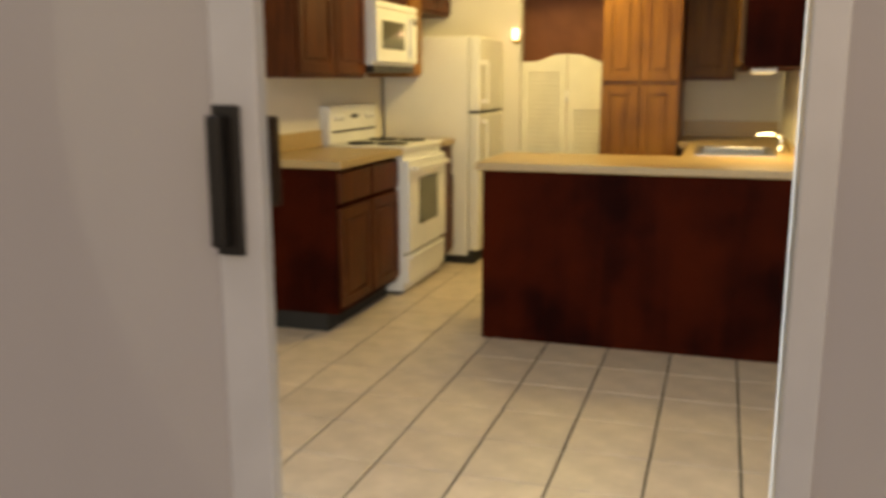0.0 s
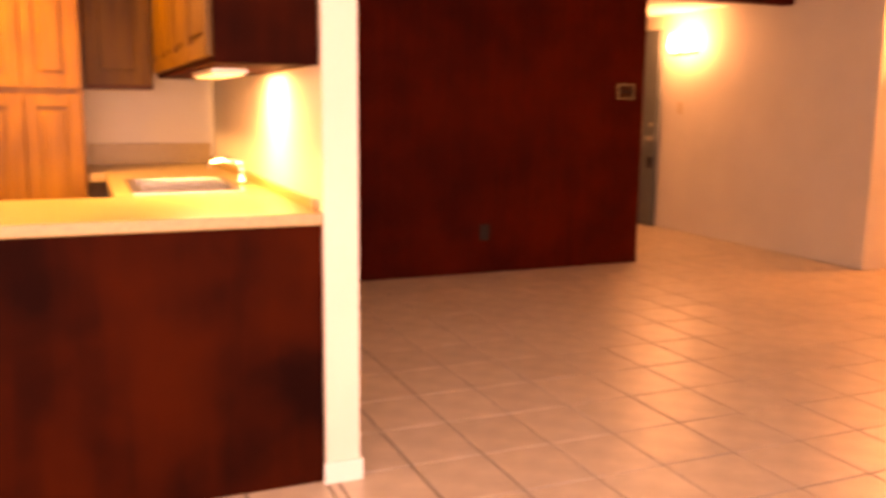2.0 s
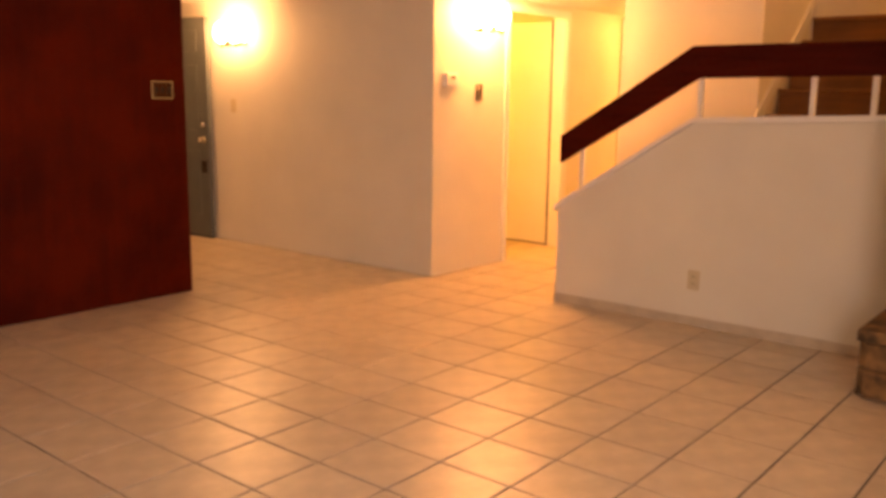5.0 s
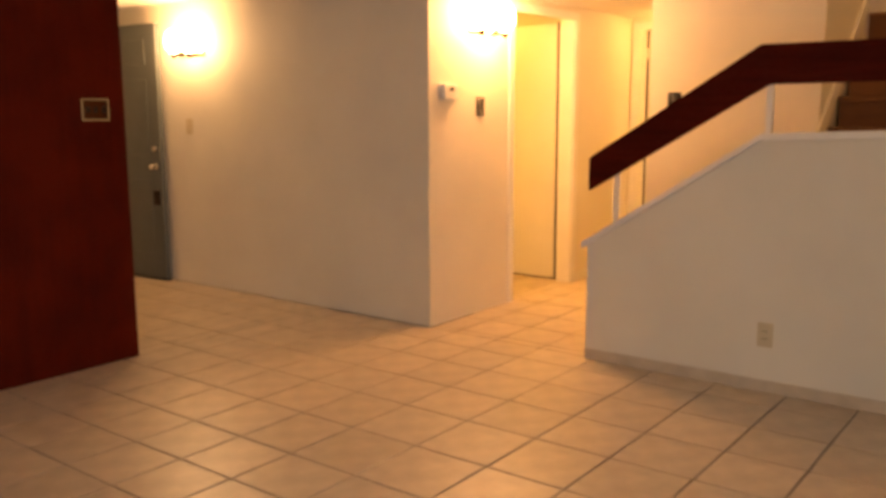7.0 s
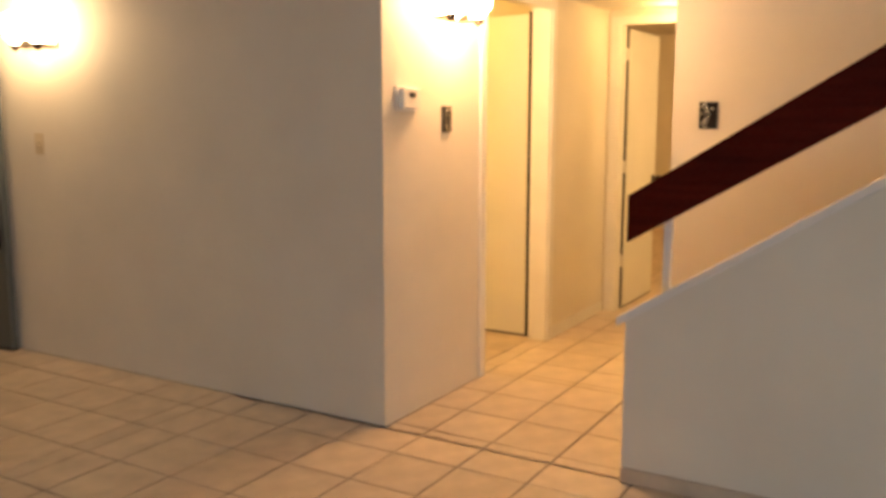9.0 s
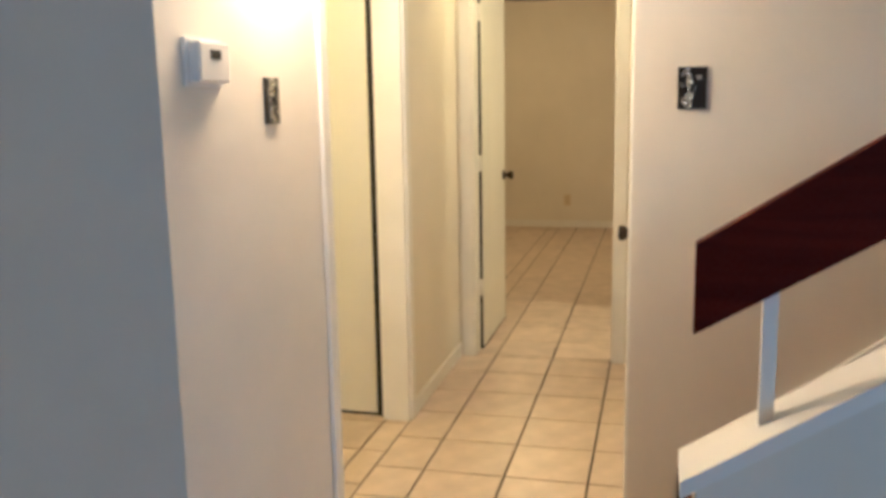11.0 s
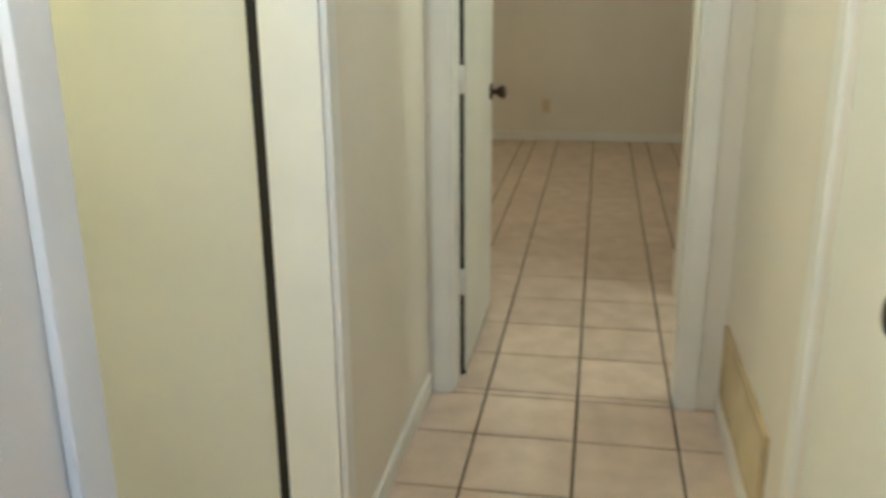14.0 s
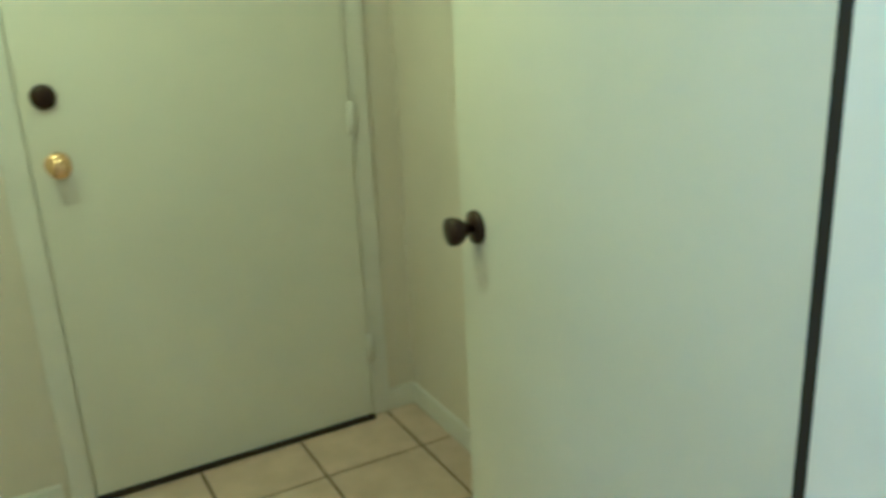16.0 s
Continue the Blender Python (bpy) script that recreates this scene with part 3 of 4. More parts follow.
def upper_side(label, y0, y1, z0, z1, n, depth=0.33, material=M_OAKD):
    c = thing("wall_cabinet", label, "kitchen cabinet")
    box("body", KL, KL + depth - 0.02, y0, y1, z0, z1, material, c)
    w = (y1 - y0) / n
    for i in range(n):
        cab_door(c, "y", KL + depth - 0.02, 1, y0 + i * w + 0.012, y0 + (i + 1) * w - 0.012, z0 + 0.02, z1 - 0.02, material)


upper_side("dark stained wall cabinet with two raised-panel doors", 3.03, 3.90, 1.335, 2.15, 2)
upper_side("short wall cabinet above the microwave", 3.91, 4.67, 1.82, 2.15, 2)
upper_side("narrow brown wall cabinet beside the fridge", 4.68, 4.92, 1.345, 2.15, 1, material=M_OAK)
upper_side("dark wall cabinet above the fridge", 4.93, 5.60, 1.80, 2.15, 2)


def fridge():
    f = thing("fridge", "tall white top-freezer fridge beside the filler cabinet", "fridge")
    y0, y1 = 4.93, 5.60
    box("body", KL + 0.03, -1.135, y0, y1, 0.06, 1.625, M_FRIDGE, f, bevel=0.01)
    fd = box("freezer_door", -1.13, -1.05, y0, y1, 1.105, 1.625, M_FRIDGE, f, bevel=0.016)
    rd = box("fridge_door", -1.13, -1.05, y0, y1, 0.10, 1.090, M_FRIDGE, f, bevel=0.016)
    for d, z0, z1 in ((fd, 1.16, 1.46), (rd, 0.70, 1.05)):
        bm = bmesh.new()
        box_bm(bm, -1.015, -0.995, y0 + 0.04, y0 + 0.065, z0, z1, 0.008)
        box_bm(bm, -1.05, -1.014, y0 + 0.042, y0 + 0.063, z0, z0 + 0.03)
        box_bm(bm, -1.05, -1.014, y0 + 0.042, y0 + 0.063, z1 - 0.03, z1)
        part("handle", bm, M_FRIDGE, d)
    # Dark strip fills the slit between the doors as its shade.
    box("door_gap", -1.129, -1.056, y0 + 0.004, y1 - 0.004, 1.091, 1.104, M_GAP, f, "dark strip painted as shade between the doors")
    box("kick_grille", KL + 0.05, -1.09, y0 + 0.01, y1 - 0.01, 0.0, 0.09, M_GAP, f, "dark base grille")


fridge()


def peninsula():
    p = thing("peninsula", "kitchen peninsula clad in dark reddish plywood", "kitchen counter")
    box("body", -0.53, 0.985, PF + 0.02, 3.80, 0.0, 0.873, M_CREAM, p)
    box("front_panel", -0.55, 0.984, PF, PF + 0.019, 0.0, 0.873, M_PANEL, p, "dark stained plywood back panel")
    box("side_trim", -0.556, -0.531, PF + 0.02, 3.80, 0.0, 0.873, M_PANEL, p, bevel=0.003)


peninsula()


def worktop_u():
    """The peninsula's top runs on along the divider wall and the back wall."""
    e = thing("worktop", "speckled tan laminate worktop with a built-in sink", "worktop")
    box("surface", -0.585, 0.983, PF - 0.025, 3.84, 0.875, 0.915, M_COUNTER, e, bevel=0.006)
    for q in ((0.385, 0.983, 3.8405, 3.93), (0.385, 0.47, 3.9305, 4.50), (0.85, 0.983, 3.9305, 4.50), (0.385, 0.983, 4.5005, 5.618), (0.315, 0.3845, 4.98, 5.618)):
        box("surface", *q, 0.875, 0.915, M_COUNTER, e)
    box("back_upstand", 0.315, 0.963, 5.598, 5.618, 0.916, 1.03, M_COUNTER, e, bevel=0.002)
    box("side_upstand", 0.964, 0.983, 3.25, 5.618, 0.916, 0.95, M_COUNTER, e, bevel=0.002)
    for q in ((0.45, 0.87, 3.91, 3.95), (0.45, 0.87, 4.48, 4.52), (0.45, 0.49, 3.9505, 4.4795), (0.83, 0.87, 3.9505, 4.4795)):
        box("sink_rim", *q, 0.912, 0.924, M_STEEL, e, "stainless steel sink rim", 0.003)
    for q in ((0.485, 0.49, 3.95, 4.48, 0.76, 0.911), (0.83, 0.835, 3.95, 4.48, 0.76, 0.911), (0.4905, 0.8295, 3.945, 3.95, 0.76, 0.911), (0.4905, 0.8295, 4.48, 4.485, 0.76, 0.911), (0.485, 0.835, 3.945, 4.485, 0.755, 0.7595)):
        box("sink_bowl", *q, M_STEEL, e, "stainless steel bowl side")
    fa = lathe("faucet", [(0.024, 0.915), (0.022, 0.935), (0.012, 0.945), (0.011, 1.00), (0.013, 1.01)], M_CHROME, e, "chrome faucet", "Z", (0.905, 4.22, 0), 14)
    cu = bmesh.new()
    pts = [(0.905, 1.00), (0.88, 1.015), (0.83, 1.02), (0.78, 1.01), (0.765, 0.985)]
    prev = None
    for x, z in pts:
        ring = [cu.verts.new((x, 4.22 + 0.010 * math.cos(a), z + 0.010 * math.sin(a))) for a in [i * math.pi / 4 for i in range(8)]]
        if prev:
            for i in range(8):
                cu.faces.new((prev[i], prev[(i + 1) % 8], ring[(i + 1) % 8], ring[i]))
        prev = ring
    part("spout", cu, M_CHROME, fa)


worktop_u()
sc = thing("sink_cabinet", "oak base cabinet under the sink worktop", "kitchen cabinet")
box("body", 0.42, 0.98, 3.85, 5.61, 0.10, 0.750, M_OAK, sc)
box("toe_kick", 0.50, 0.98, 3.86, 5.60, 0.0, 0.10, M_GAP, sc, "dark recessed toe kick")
for i in range(3):
    cab_door(sc, "y", 0.42, -1, 3.88 + i * 0.37, 4.22 + i * 0.37, 0.13, 0.70, M_OAK)


def pantry():
    c = thing("pantry_cabinet", "tall honey-stained oak pantry with four raised-panel doors", "kitchen cabinet")
    x0, x1, yf = -0.212, 0.304, 4.97
    box("body", x0, x1, yf + 0.02, KB - 0.004, 0.0, 2.15, M_OAK, c)
    xm = (x0 + x1) / 2
    for a0, a1 in ((x0 + 0.008, xm - 0.004), (xm + 0.004, x1 - 0.008)):
        cab_door(c, "x", yf + 0.02, -1, a0, a1, 0.11, 1.285, M_OAK)
        cab_door(c, "x", yf + 0.02, -1, a0, a1, 1.315, 2.13, M_OAK)


pantry()
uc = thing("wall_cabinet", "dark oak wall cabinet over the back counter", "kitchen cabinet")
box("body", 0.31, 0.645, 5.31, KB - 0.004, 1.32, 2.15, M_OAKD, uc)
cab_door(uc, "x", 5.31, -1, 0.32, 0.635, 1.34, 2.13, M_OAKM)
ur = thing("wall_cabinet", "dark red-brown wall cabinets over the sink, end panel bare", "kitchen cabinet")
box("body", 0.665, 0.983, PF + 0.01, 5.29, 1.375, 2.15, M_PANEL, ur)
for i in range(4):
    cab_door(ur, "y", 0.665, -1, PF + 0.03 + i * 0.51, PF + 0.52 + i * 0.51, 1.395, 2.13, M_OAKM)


# Unseen fitting, added around the lamp that brightens the wall under the cabinets.
ul = thing("added_under_cabinet_light", "added slim white under-cabinet fitting over the sink", "light")
box("housing", 0.71, 0.83, 3.60, 4.15, 1.356, 1.374, M_WHITE, ul, bevel=0.003)
box("diffuser", 0.72, 0.82, 3.62, 4.13, 1.350, 1.3555, glow("lit_diffuser", (1.0, 0.9, 0.6), 0.5), ul, "added glowing diffuser")
lamp("under_cabinet_lamp", "AREA", (0.78, 3.85, 1.335), 7, (1.0, 0.94, 0.58), 0.30, (0.86, 3.85, 0.9))


def louvre_door(x0, x1, flip):
    d = tagged(new("louvered_door"), "cream painted louvered half door with an arched top", "louvered door", "half doors in the kitchen doorway")
    y0, y1, zb, zt = KB + 0.03, KB + 0.058, 0.20, 1.455
    box("stile", x0, x0 + 0.05, y0, y1, zb, zt, M_CREAM, d, bevel=0.002)
    box("stile", x1 - 0.05, x1, y0, y1, zb, zt, M_CREAM, d, bevel=0.002)
    box("rail", x0 + 0.05, x1 - 0.05, y0, y1, zb, zb + 0.12, M_CREAM, d)
    top = 1.385 if flip else 1.10
    box("rail", x0 + 0.05, x1 - 0.05, y0, y1, top, top + 0.07, M_CREAM, d)
    pts = [(x0, zt)]
    for i in range(9):
        u = i / 8
        v = u if flip else 1 - u
        pts.append((x0 + (x1 - x0) * u, zt + 0.055 * (0.5 - 0.5 * math.cos(math.pi * min(1, max(0, (v - 0.25) / 0.6)))) + 0.006))
    pts.append((x1, zt))
    prism("top_rail", pts, "Y", y0, y1, M_CREAM, d, "arched top rail")
    box("upper_panel", x0 + 0.05, x1 - 0.05, y0 + 0.008, y1 - 0.008, top + 0.07, zt + 0.001, M_CREAM, d)
    for i in range(40):
        z = zb + 0.135 + i * 0.036
        if z > top + 0.01:
            break
        bm = bmesh.new()
        box_bm(bm, x0 + 0.05, x1 - 0.05, -0.027, 0.027, -0.003, 0.003)
        bmesh.ops.rotate(bm, verts=bm.verts[:], cent=(0, 0, 0), matrix=Matrix.Rotation(radians(-71), 3, "X"))
        bmesh.ops.translate(bm, verts=bm.verts[:], vec=(0, (y0 + y1) / 2, z))
        part("slat", bm, M_CREAM, d)
    hinges(d, x0 if not flip else x1, y0, (0.35, 1.2))


louvre_door(-0.915, -0.563, True)
louvre_door(-0.556, -0.205, False)


def candle_lamp(x, z):
    s = thing("wall_light", "small lit wall lamp beside the kitchen doorway", "wall light")
    lathe("back_plate", [(0.03, 0), (0.028, -0.012), (0.012, -0.016)], M_BRASS, s, "", "Y", (x, KB - 0.001, z - 0.05), 14)
    box("arm", x - 0.006, x + 0.006, KB - 0.055, KB - 0.012, z - 0.056, z - 0.044, M_BRASS, s)
    lathe("bulb", [(0.009, z - 0.045), (0.016, z - 0.015), (0.014, z + 0.012), (0.004, z + 0.04)], M_SPOT, s, "small lit frosted bulb", "Z", (x, KB - 0.05, 0), 14)


candle_lamp(-0.262, 1.675)
candle_lamp(-0.95, 1.67)

# small kitchen things
def plate(name, label, cat, axis, plane, side, a, z, w, h, material, kind="switch"):
    """A wall plate with its rocker or sockets."""
    e = thing(name, label, cat)
    def bx(n, a0, a1, z0, z1, d0, d1, m, bev=0.0, lab=""):
        lo, hi = sorted((plane + side * d0, plane + side * d1))
        if axis == "x":
            return box(n, a0, a1, lo, hi, z0, z1, m, e, lab, bev)
        return box(n, lo, hi, a0, a1, z0, z1, m, e, lab, bev)
    bx("cover_plate", a - w / 2, a + w / 2, z - h / 2, z + h / 2, 0.0005, 0.006, material, 0.002)
    if kind == "outlet":
        for dz in (-0.02, 0.02):
            bx("socket", a - 0.016, a + 0.016, z + dz - 0.014, z + dz + 0.014, 0.006, 0.009, material, 0.003)
            for da in (-0.006, 0.006):
                bx("slot", a + da - 0.0015, a + da + 0.0015, z + dz - 0.005, z + dz + 0.006, 0.0088, 0.0096, M_GAP)
    elif kind == "switch":
        n = max(1, round(w / 0.06))
        for i in range(n):
            c = a + (i - (n - 1) / 2) * 0.046
            bx("toggle", c - 0.006, c + 0.006, z - 0.012, z + 0.012, 0.006, 0.014, M_BRONZE if n > 2 else material, 0.002)
    return e


plate("outlet", "ivory power outlet low on the stair's half wall", "power outlet", "y", ST, -1, 3.33, 0.285, 0.075, 0.12, M_IVORY, "outlet")
plate("outlet", "ivory power outlet low on the bedroom wall", "power outlet", "y", 13.75, -1, 5.34, 0.30, 0.075, 0.12, M_IVORY, "outlet")
plate("outlet", "dark power outlet low on the red panelled wall", "power outlet", "x", RW, -1, 3.06, 0.31, 0.075, 0.12, M_BLACK, "outlet")
sw = thing("light_switch", "three-gang switch with tan rim and dark field on red wall", "light switch")
for q in ((4.192, 4.200, 1.318, 1.432), (4.340, 4.348, 1.318, 1.432), (4.200, 4.340, 1.318, 1.326), (4.200, 4.340, 1.424, 1.432)):
    box("plate_rim", q[0], q[1], RW - 0.008, RW - 0.0005, q[2], q[3], M_VENT, sw, "tan plastic rim", 0.002)
box("cover_plate", 4.200, 4.340, RW - 0.005, RW - 0.0005, 1.326, 1.424, M_OAKD, sw, "dark red-brown field")
for a in (4.225, 4.27, 4.315):
    box("toggle", a - 0.011, a + 0.011, RW - 0.014, RW - 0.005, 1.358, 1.392, M_BRONZE, sw, "dark toggle", 0.003)
plate("light_switch", "white light switch in the hall beside the closet door", "light switch", "x", HR, 1, 8.14, 1.41, 0.075, 0.12, M_TRIM)
plate("light_switch", "tan light switch beside the front door", "light switch", "y", ST + 0.03, -1, 7.80, 1.25, 0.075, 0.12, M_IVORY)


def ornate_plate(name, label, axis, plane, side, a, z, w, h):
    """A dark metal switch plate with raised silver scrolls and two toggles."""
    e = thing(name, label, "light switch")
    def bx(n, a0, a1, z0, z1, d0, d1, m, bev=0.0):
        lo, hi = sorted((plane + side * d0, plane + side * d1))
        if axis == "x":
            return box(n, a0, a1, lo, hi, z0, z1, m, e, "", bev)
        return box(n, lo, hi, a0, a1, z0, z1, m, e, "", bev)
    bx("cover_plate", a - w / 2, a + w / 2, z - h / 2, z + h / 2, 0.0005, 0.007, M_PLAQUE, 0.002)
    ax = "Y" if axis == "x" else "X"
    for i in range(9):
        u, v, r = random.uniform(-0.30, 0.02) * w, (i / 8 - 0.5) * 0.78 * h, random.uniform(0.006, 0.011)
        c = (a + u, plane, z + v) if axis == "x" else (plane, a - u, z + v)
        lathe("scroll", [(r - 0.003, side * 0.0068), (r - 0.002, side * 0.0095), (r, side * 0.0100), (r + 0.002, side * 0.0068)], M_CHROME, e, "raised silver scroll", ax, c, 12)
    for i in range(12):
        u, v = random.uniform(-0.34, 0.38) * w, random.uniform(-0.44, 0.44) * h
        q = random.uniform(0.0015, 0.0035)
        bx("ornament", a + u - q, a + u + q * 2, z + v - q, z + v + q * 2.5, 0.0068, 0.0090, M_CHROME, 0.0008)
    bx("toggle", a - 0.006, a + 0.006, z - 0.012, z + 0.012, 0.007, 0.016, M_BLACK, 0.002)


ornate_plate("switch_plate", "ornate black and silver switch plate in the plaque wall", "x", PW, -1, 6.475, 1.392, 0.085, 0.125)
ornate_plate("switch_plate", "ornate black and silver switch plate by the stair", "y", SX, -1, 4.29, 1.41, 0.085, 0.125)

th = thing("thermostat", "white thermostat with a small dark display", "thermostat")
box("back_plate", 6.03, 6.20, PW - 0.006, PW + 0.0015, 1.425, 1.535, M_TRIM, th, bevel=0.002)
box("body", 6.045, 6.185, PW - 0.035, PW - 0.006, 1.435, 1.527, M_TRIM, th, bevel=0.006)
box("display", 6.095, 6.14, PW - 0.037, PW - 0.0345, 1.487, 1.508, M_BLACK, th, "dark display")


def sconce(label, axis, x, y, z, watts):
    """A two-lamp wall fitting: back plate, arms, cups and bulbs."""
    s = thing("wall_light", label, "wall light", group="wall lights")
    if axis == "y":
        box("back_plate", x - 0.16, x + 0.16, y - 0.02, y - 0.001, z - 0.012, z + 0.03, M_CHROME, s, bevel=0.006)
        cs = [(x - 0.135, y - 0.09), (x + 0.135, y - 0.09)]
    else:
        box("back_plate", x - 0.02, x - 0.001, y - 0.16, y + 0.16, z - 0.012, z + 0.03, M_CHROME, s, bevel=0.006)
        cs = [(x - 0.09, y - 0.10), (x - 0.09, y + 0.10)]
    for cx, cy in cs:
        if axis == "y":
            box("arm", cx - 0.006, cx + 0.006, cy, y - 0.02, z - 0.016, z - 0.004, M_BRONZE, s)
        else:
            box("arm", cx, x - 0.02, cy - 0.006, cy + 0.006, z - 0.016, z - 0.004, M_BRONZE, s)
        lathe("cup", [(0.012, z - 0.035), (0.026, z - 0.012), (0.026, z)], M_BRONZE, s, "dark metal cup", "Z", (cx, cy, 0), 14)
        b = lathe("bulb", [(0.016, z), (0.06, z + 0.05), (0.068, z + 0.10), (0.05, z + 0.16), (0.012, z + 0.185)], M_BULB, s, "lit frosted glass bulb", "Z", (cx, cy, 0), 16)
        b.visible_shadow = False
    cx, cy = sum(c[0] for c in cs) / 2, sum(c[1] for c in cs) / 2
    lamp("wall_light_lamp", "POINT", (cx - (0.05 if axis == "x" else 0), cy - (0.05 if axis == "y" else 0), z + 0.07), watts, WARM, 0.09)


sconce("two-lamp wall light lit beside the front door", "x", ST + 0.03, 7.73, 1.80, 2.6)
sconce("two-lamp wall light lit above the thermostat", "y", 6.50, PW, 1.875, 24)

# return-air grille in the hall
vg = thing("air_grille", "tan return-air grille low on the hall wall", "air grille")
for q in ((8.0, 8.03, 0.09, 0.33), (8.66, 8.69, 0.09, 0.33), (8.03, 8.66, 0.09, 0.115), (8.03, 8.66, 0.305, 0.33)):
    box("frame", q[0], q[1], HR + 0.0005, HR + 0.014, q[2], q[3], M_VENT, vg, bevel=0.002)
box("backing", 8.01, 8.68, HR + 0.0005, HR + 0.002, 0.10, 0.32, M_GAP, vg)
for i in range(14):
    z = 0.122 + i * 0.0135
    prism("slat", [(HR + 0.003, z + 0.006), (HR + 0.012, z), (HR + 0.0125, z + 0.002), (HR + 0.0035, z + 0.008)], "X", 8.03, 8.66, M_VENT, vg)

# ---- stairs ----
RISE = 0.18
hw = tagged(prism("wall_half_stair", [(SE, 0.0), (SE, 0.635), (3.40, 1.215), (2.33, 1.255), (2.33, 0.0)], "X", ST, ST + 0.12, M_WALL), "off-white half wall along the stair", kind="structure")
capm = tagged(new("trim"), "white painted sloping cap on the half wall", kind="structure")
prism("sloping_cap", [(SE + 0.03, 0.617), (SE + 0.03, 0.652), (3.40, 1.252), (3.40, 1.217)], "X", ST - 0.02, ST + 0.145, M_TRIM, capm)
prism("level_cap", [(3.3995, 1.217), (3.3995, 1.252), (2.335, 1.290), (2.335, 1.257)], "X", ST - 0.02, ST + 0.145, M_TRIM, capm)
hr = thing("handrail", "dark red painted board handrail with white supports", "handrail")
prism("rail_board", [(SE + 0.012, 0.935), (SE + 0.012, 1.11), (3.43, 1.665), (3.39, 1.48)], "X", ST + 0.02, ST + 0.058, M_RAIL, hr)
prism("rail_board", [(3.4295, 1.665), (2.335, 1.665), (2.335, 1.49), (3.3895, 1.48)], "X", ST + 0.02, ST + 0.058, M_RAIL, hr)
for y in (4.17, 3.39, 2.75, 2.44):
    zc = 1.252 + (3.40 - y) * 0.036 if y < 3.4 else 0.652 + (SE + 0.03 - y) * 0.645
    zr = 1.50 if y < 3.4 else 0.94 + (SE + 0.04 - y) * 0.62
    box("support", ST + 0.06, ST + 0.088, y - 0.014, y + 0.014, zc - 0.01, zr + 0.06, M_TRIM, hr, "white painted iron support")

prism("baseboard", [(4.30, 0.0), (4.30, 0.205), (3.425, 0.87), (3.425, 0.60), (4.22, 0.0)], "X", SX - 0.016, SX - 0.002, M_CARPET, label="speckled brown stair skirt board on the wall", kind="structure")
prism("trim", [(4.30, 0.2055), (4.30, 0.219), (3.425, 0.884), (3.425, 0.8705)], "X", SX - 0.020, SX - 0.002, M_TRIM, label="thin white bead on top of the stair skirt", kind="structure")
fs = tagged(new("stairs"), "lower flight with painted treads behind the half wall", kind="structure")
for i in range(4):
    y1 = SE - 0.02 - i * 0.235
    box("stair_step", ST + 0.122, SX - 0.018, y1 - 0.235 - (0.02 if i < 3 else 0), y1, 0 if i == 0 else RISE * i + 0.002, RISE * (i + 1), M_STAIR, fs, bevel=0.008)
box("stairs_landing", ST + 0.122, SX + 0.12, 2.332, SE - 0.02 - 4 * 0.235 - 0.002, RISE * 4, RISE * 5, M_STAIR, label="brown wooden stair landing", kind="structure")
us = tagged(new("stairs"), "upper flight with dark brown risers and treads", kind="structure")
for i in range(12):
    x0 = 6.92 + i * 0.215
    z0 = RISE * 5 + RISE * i
    box("riser", x0, x0 + 0.02, 2.335, 3.40, z0 - 0.03, z0 + RISE - 0.03, M_STAIR, us, "brown painted riser")
    box("tread", x0 - 0.025, x0 + 0.215, 2.335, 3.40, z0 + RISE - 0.03, z0 + RISE, M_STAIR, us, bevel=0.008)
prism("trim", [(6.9, 1.10), (6.9, 1.21), (6.92 + 2.6, 1.14 + 2.6 * 0.837 + 0.09), (6.92 + 2.6, 1.14 + 2.6 * 0.837 - 0.02)], "Y", 3.402, 3.419, M_TRIM, label="cream painted stair skirt board", kind="structure")

ur2 = thing("handrail", "dark wooden handrail high on the stairwell wall", "handrail")
prism("rail_board", [(7.20, 2.06), (7.17, 2.14), (9.0, 3.67), (9.03, 3.59)], "Y", 3.35, 3.385, M_RAIL, ur2)
for x in (7.4, 8.6):
    z = 2.06 + (x - 7.2) * 0.837
    box("bracket", x - 0.015, x + 0.015, 3.38, 3.419, z - 0.01, z + 0.03, M_BRONZE, ur2)

# ---- fireplace ----
fp = thing("fireplace", "brown stone fireplace breast with a raised hearth", "fireplace")
box("core", 5.40, ST - 0.002, 0.9, 2.15, 0.30, 2.43, M_GROUT, fp)
box("hearth_core", 5.22, ST - 0.002, 0.7, 2.20, 0.0, 0.27, M_GROUT, fp)


def stones(x0, x1, y0, y1, z0, z1, face):
    z = z0
    while z < z1 - 0.03:
        h = random.uniform(0.10, 0.16)
        h = min(h, z1 - z)
        a, a1 = (y0, y1) if face == "x" else (x0, x1)
        while a < a1 - 0.03:
            w = min(random.uniform(0.14, 0.30), a1 - a)
            d = random.uniform(0.012, 0.035)
            bm = bmesh.new()
            if face == "x":
                box_bm(bm, x0 - d, x0 + 0.02, a + 0.004, a + w - 0.004, z + 0.004, z + h - 0.004, 0.008)
            else:
                box_bm(bm, a + 0.004, a + w - 0.004, y1 - 0.02, y1 + d, z + 0.004, z + h - 0.004, 0.008)
            part("stone", bm, M_STONE, fp)
            a += w
        z += h


stones(5.40, ST - 0.002, 0.9, 2.15, 0.33, 2.40, "x")
stones(5.40, ST - 0.002, 0.9, 2.15, 0.33, 2.40, "y")
stones(5.22, ST - 0.002, 0.7, 2.20, 0.0, 0.27, "x")
stones(5.22, ST - 0.002, 0.7, 2.20, 0.0, 0.27, "y")
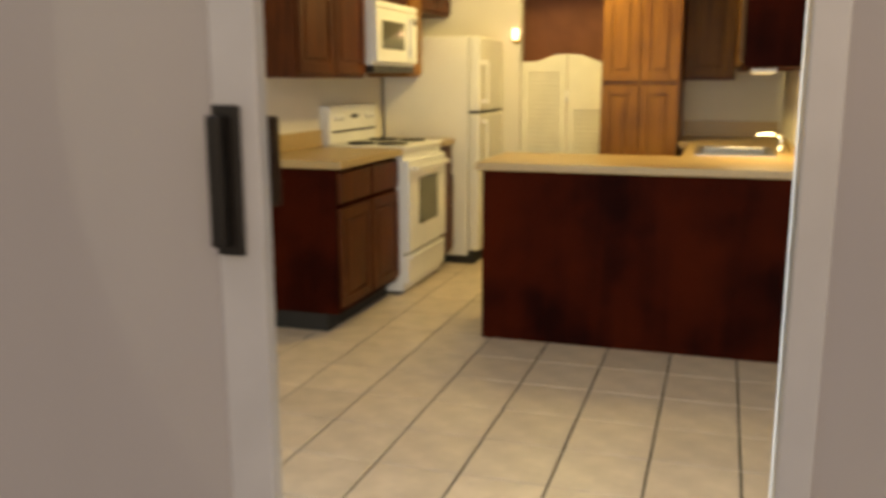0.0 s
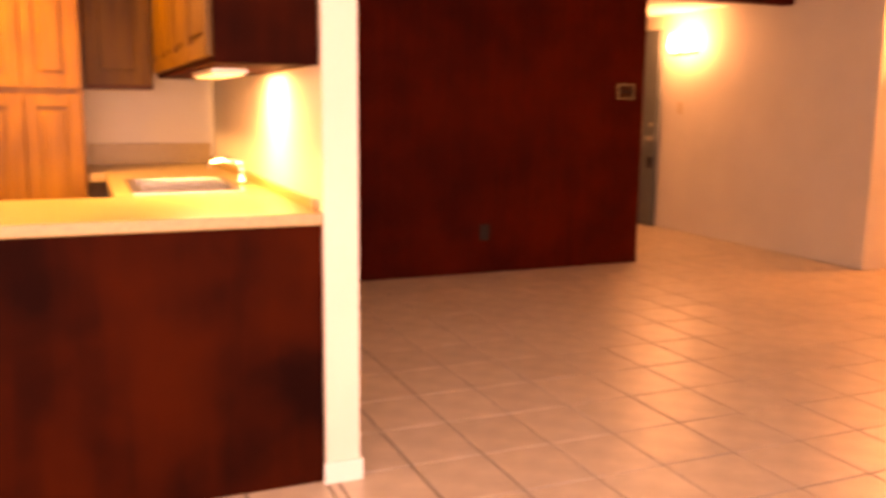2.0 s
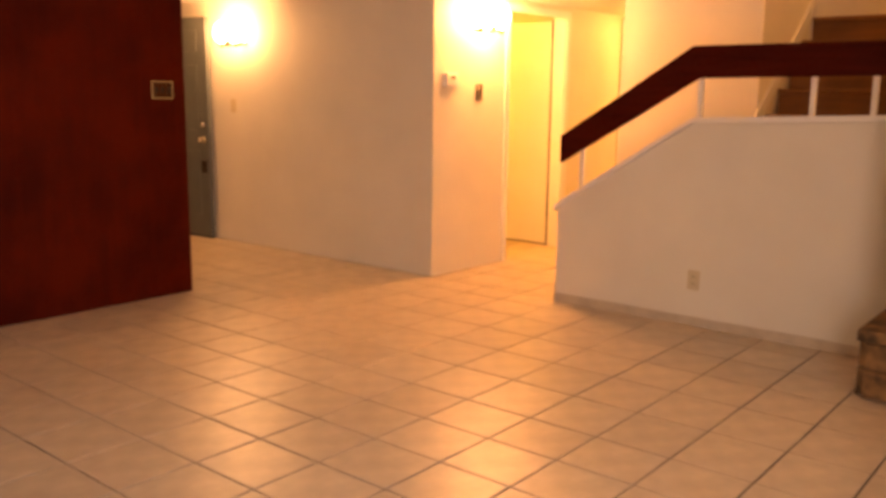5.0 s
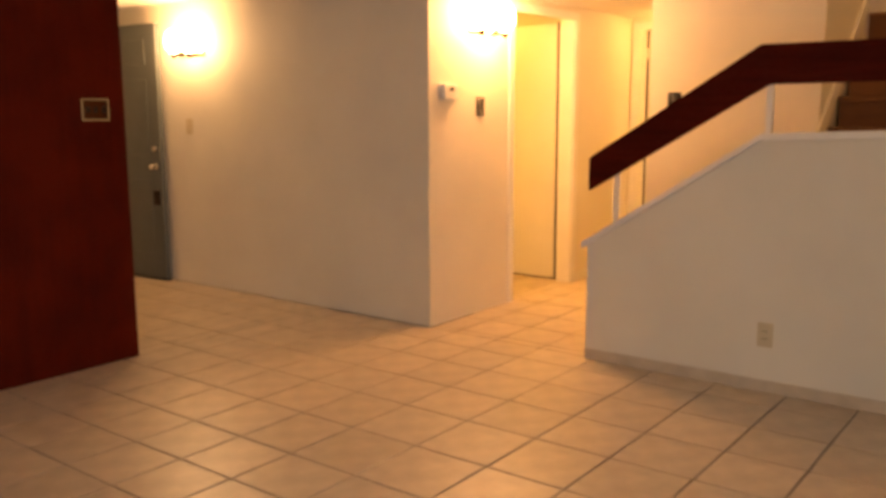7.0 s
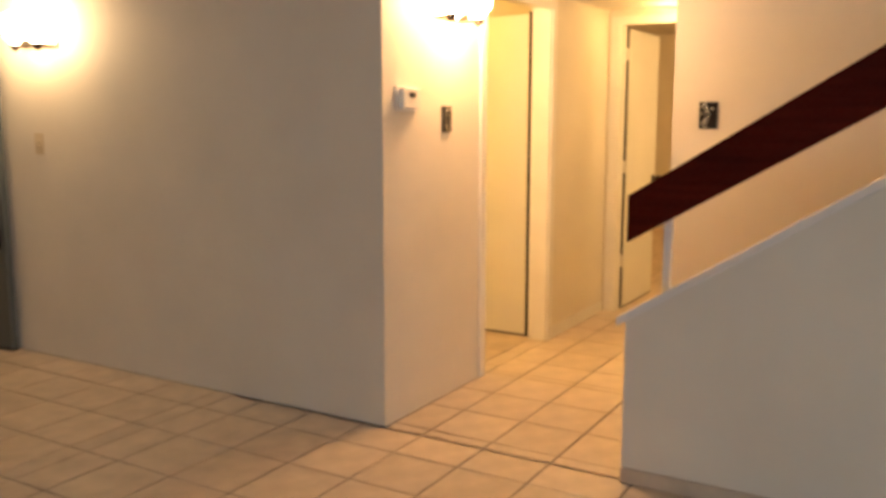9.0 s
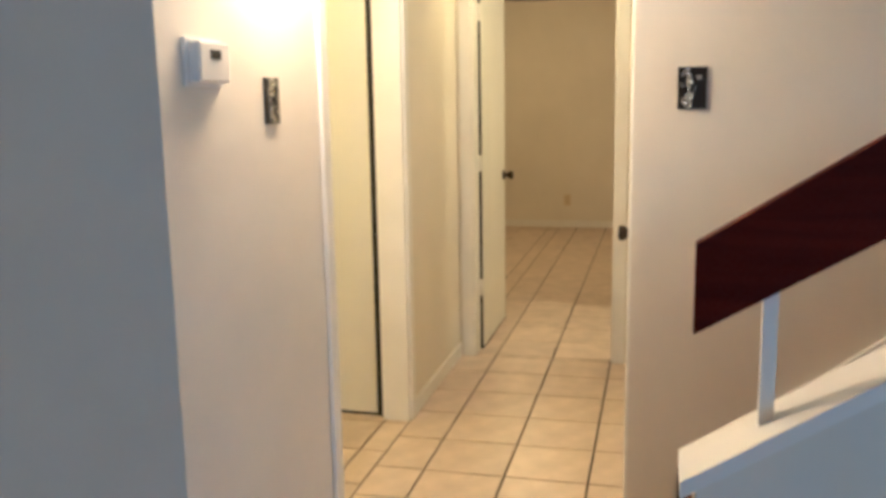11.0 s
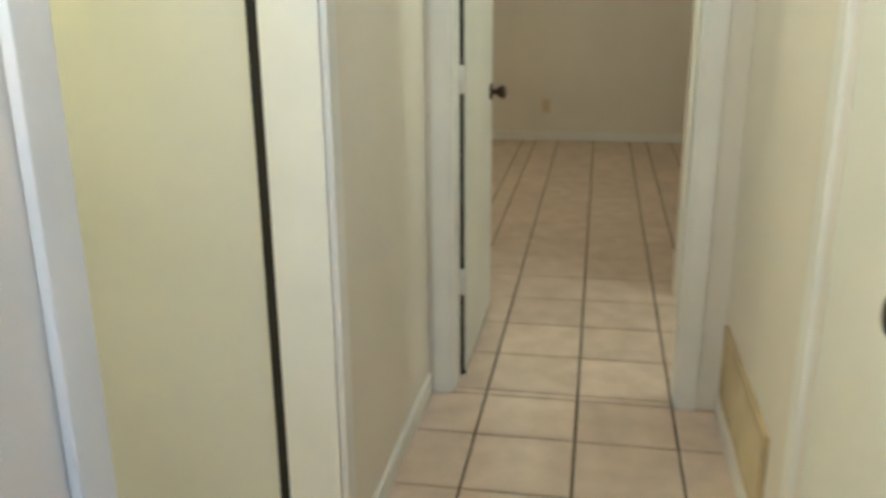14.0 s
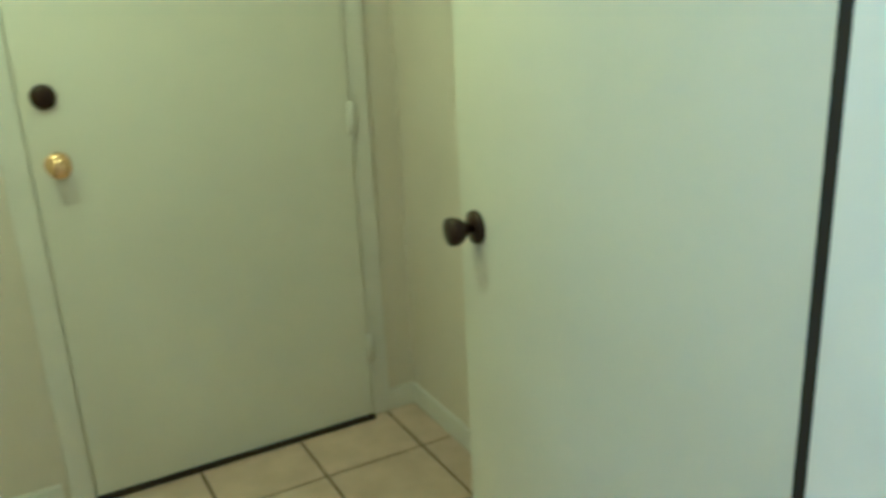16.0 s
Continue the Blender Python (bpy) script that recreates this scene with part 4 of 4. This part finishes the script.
box("hearth_slab", 5.18, ST - 0.002, 0.7, 2.235, 0.272, 0.328, M_STONE, fp, "brown stone hearth slab", bevel=0.012)

# ---- floor tiles ----
def lines(*runs):
    """Grout lines: (first, last, number of tiles) stretches joined end to end."""
    out = []
    for a, b, n in runs:
        out += [a + (b - a) * k / n for k in range(n)]
    return out + [runs[-1][1]]


GX = lines((-2.03, 1.024, 10), (1.024, 2.14, 4), (2.14, 2.77, 2), (2.77, 3.98, 4), (3.98, 4.71, 2), (4.71, 5.385, 2), (5.385, 7.25, 6), (7.25, 14.07, 22))
GY = lines((-0.23, 2.25, 8), (2.25, 3.215, 3), (3.215, 3.90, 2), (3.90, 4.605, 2), (4.605, 9.56, 16))
GX_ENTRY, GY_ENTRY = lines((6.15, 8.32, 7)), lines((5.22, 7.40, 7))
tile_meshes = {}


def tile(x0, x1, y0, y1):
    key = (round(x1 - x0, 3), round(y1 - y0, 3))
    if key not in tile_meshes:
        bm = bmesh.new()
        g, b, w, h = 0.0042, 0.004, key[0], key[1]
        lo = [bm.verts.new(v) for v in ((g, g, -0.006), (w - g, g, -0.006), (w - g, h - g, -0.006), (g, h - g, -0.006))]
        mid = [bm.verts.new(v) for v in ((g, g, -0.0015), (w - g, g, -0.0015), (w - g, h - g, -0.0015), (g, h - g, -0.0015))]
        hi = [bm.verts.new(v) for v in ((g + b, g + b, 0), (w - g - b, g + b, 0), (w - g - b, h - g - b, 0), (g + b, h - g - b, 0))]
        bm.faces.new(hi)
        for r, q in ((lo, mid), (mid, hi)):
            for i in range(4):
                bm.faces.new((r[i], r[(i + 1) % 4], q[(i + 1) % 4], q[i]))
        me = bpy.data.meshes.new("tile")
        bm.to_mesh(me)
        bm.free()
        me.materials.append(M_TILE)
        tile_meshes[key] = me
    return tile_meshes[key]


AREAS = [(KL, 0.985, DF + 0.02, KB + 0.85), (0.985, ST + 0.03, DF + 0.02, RW), (ST + 0.03, SX, SE, PW), (4.44, ST + 0.03, RW, 9.1), (3.3, 4.44, RW + 0.12, 9.1), (ST, ST + 0.03, SE, RW), (SX, HE, HR, PW),
         (HE, 13.75, HR + 0.0, PW), (8.96, 13.75, PW, 7.4), (8.1, 9.83, 2.7, HR), (9.83, 13.75, 2.7, HR), (6.42, 8.12, PW, 7.35)]


def near(x, y):
    return (1.0 < x < 6.0 and 1.0 < y < 5.4 and x + y > 3.2) or (6.0 <= x < 9.6 and 4.3 < y < 5.5) or (-0.8 < x < 1.2 and 1.6 < y < 3.2) or (7.0 < x < 8.2 and 5.4 < y < 7.4)


floor_ob = bpy.data.objects["floor"]
rest, seen, count = [], set(), 0
for n, (X0, X1, Y0, Y1) in enumerate(AREAS):
    gx, gy = (GX_ENTRY, GY_ENTRY) if n == len(AREAS) - 1 else (GX, GY)
    for ax0, ax1 in zip(gx, gx[1:]):
        for ay0, ay1 in zip(gy, gy[1:]):
            x0, x1, y0, y1 = max(ax0, X0), min(ax1, X1), max(ay0, Y0), min(ay1, Y1)
            if x1 - x0 < 0.02 or y1 - y0 < 0.02:
                continue
            if near((x0 + x1) / 2, (y0 + y1) / 2) and count < 300:
                o = new("tile", tile(x0, x1, y0, y1))
                o.location = (x0, y0, 0)
                o.parent = floor_ob
                count += 1
            else:
                rest.append((x0, x1, y0, y1))
verts, faces = [], []
for x0, x1, y0, y1 in rest:
    me = tile(x0, x1, y0, y1)
    k = len(verts)
    verts += [(v.co.x + x0, v.co.y + y0, v.co.z) for v in me.vertices]
    faces += [[k + a for a in p.vertices] for p in me.polygons]
me = bpy.data.meshes.new("floor_tiles")
me.from_pydata(verts, [], faces)
me.materials.append(M_TILE)
o = new("floor_tiles", me)
o.parent = floor_ob
tagged(o, "glazed beige ceramic floor tiles with dark grout", kind="stuff")
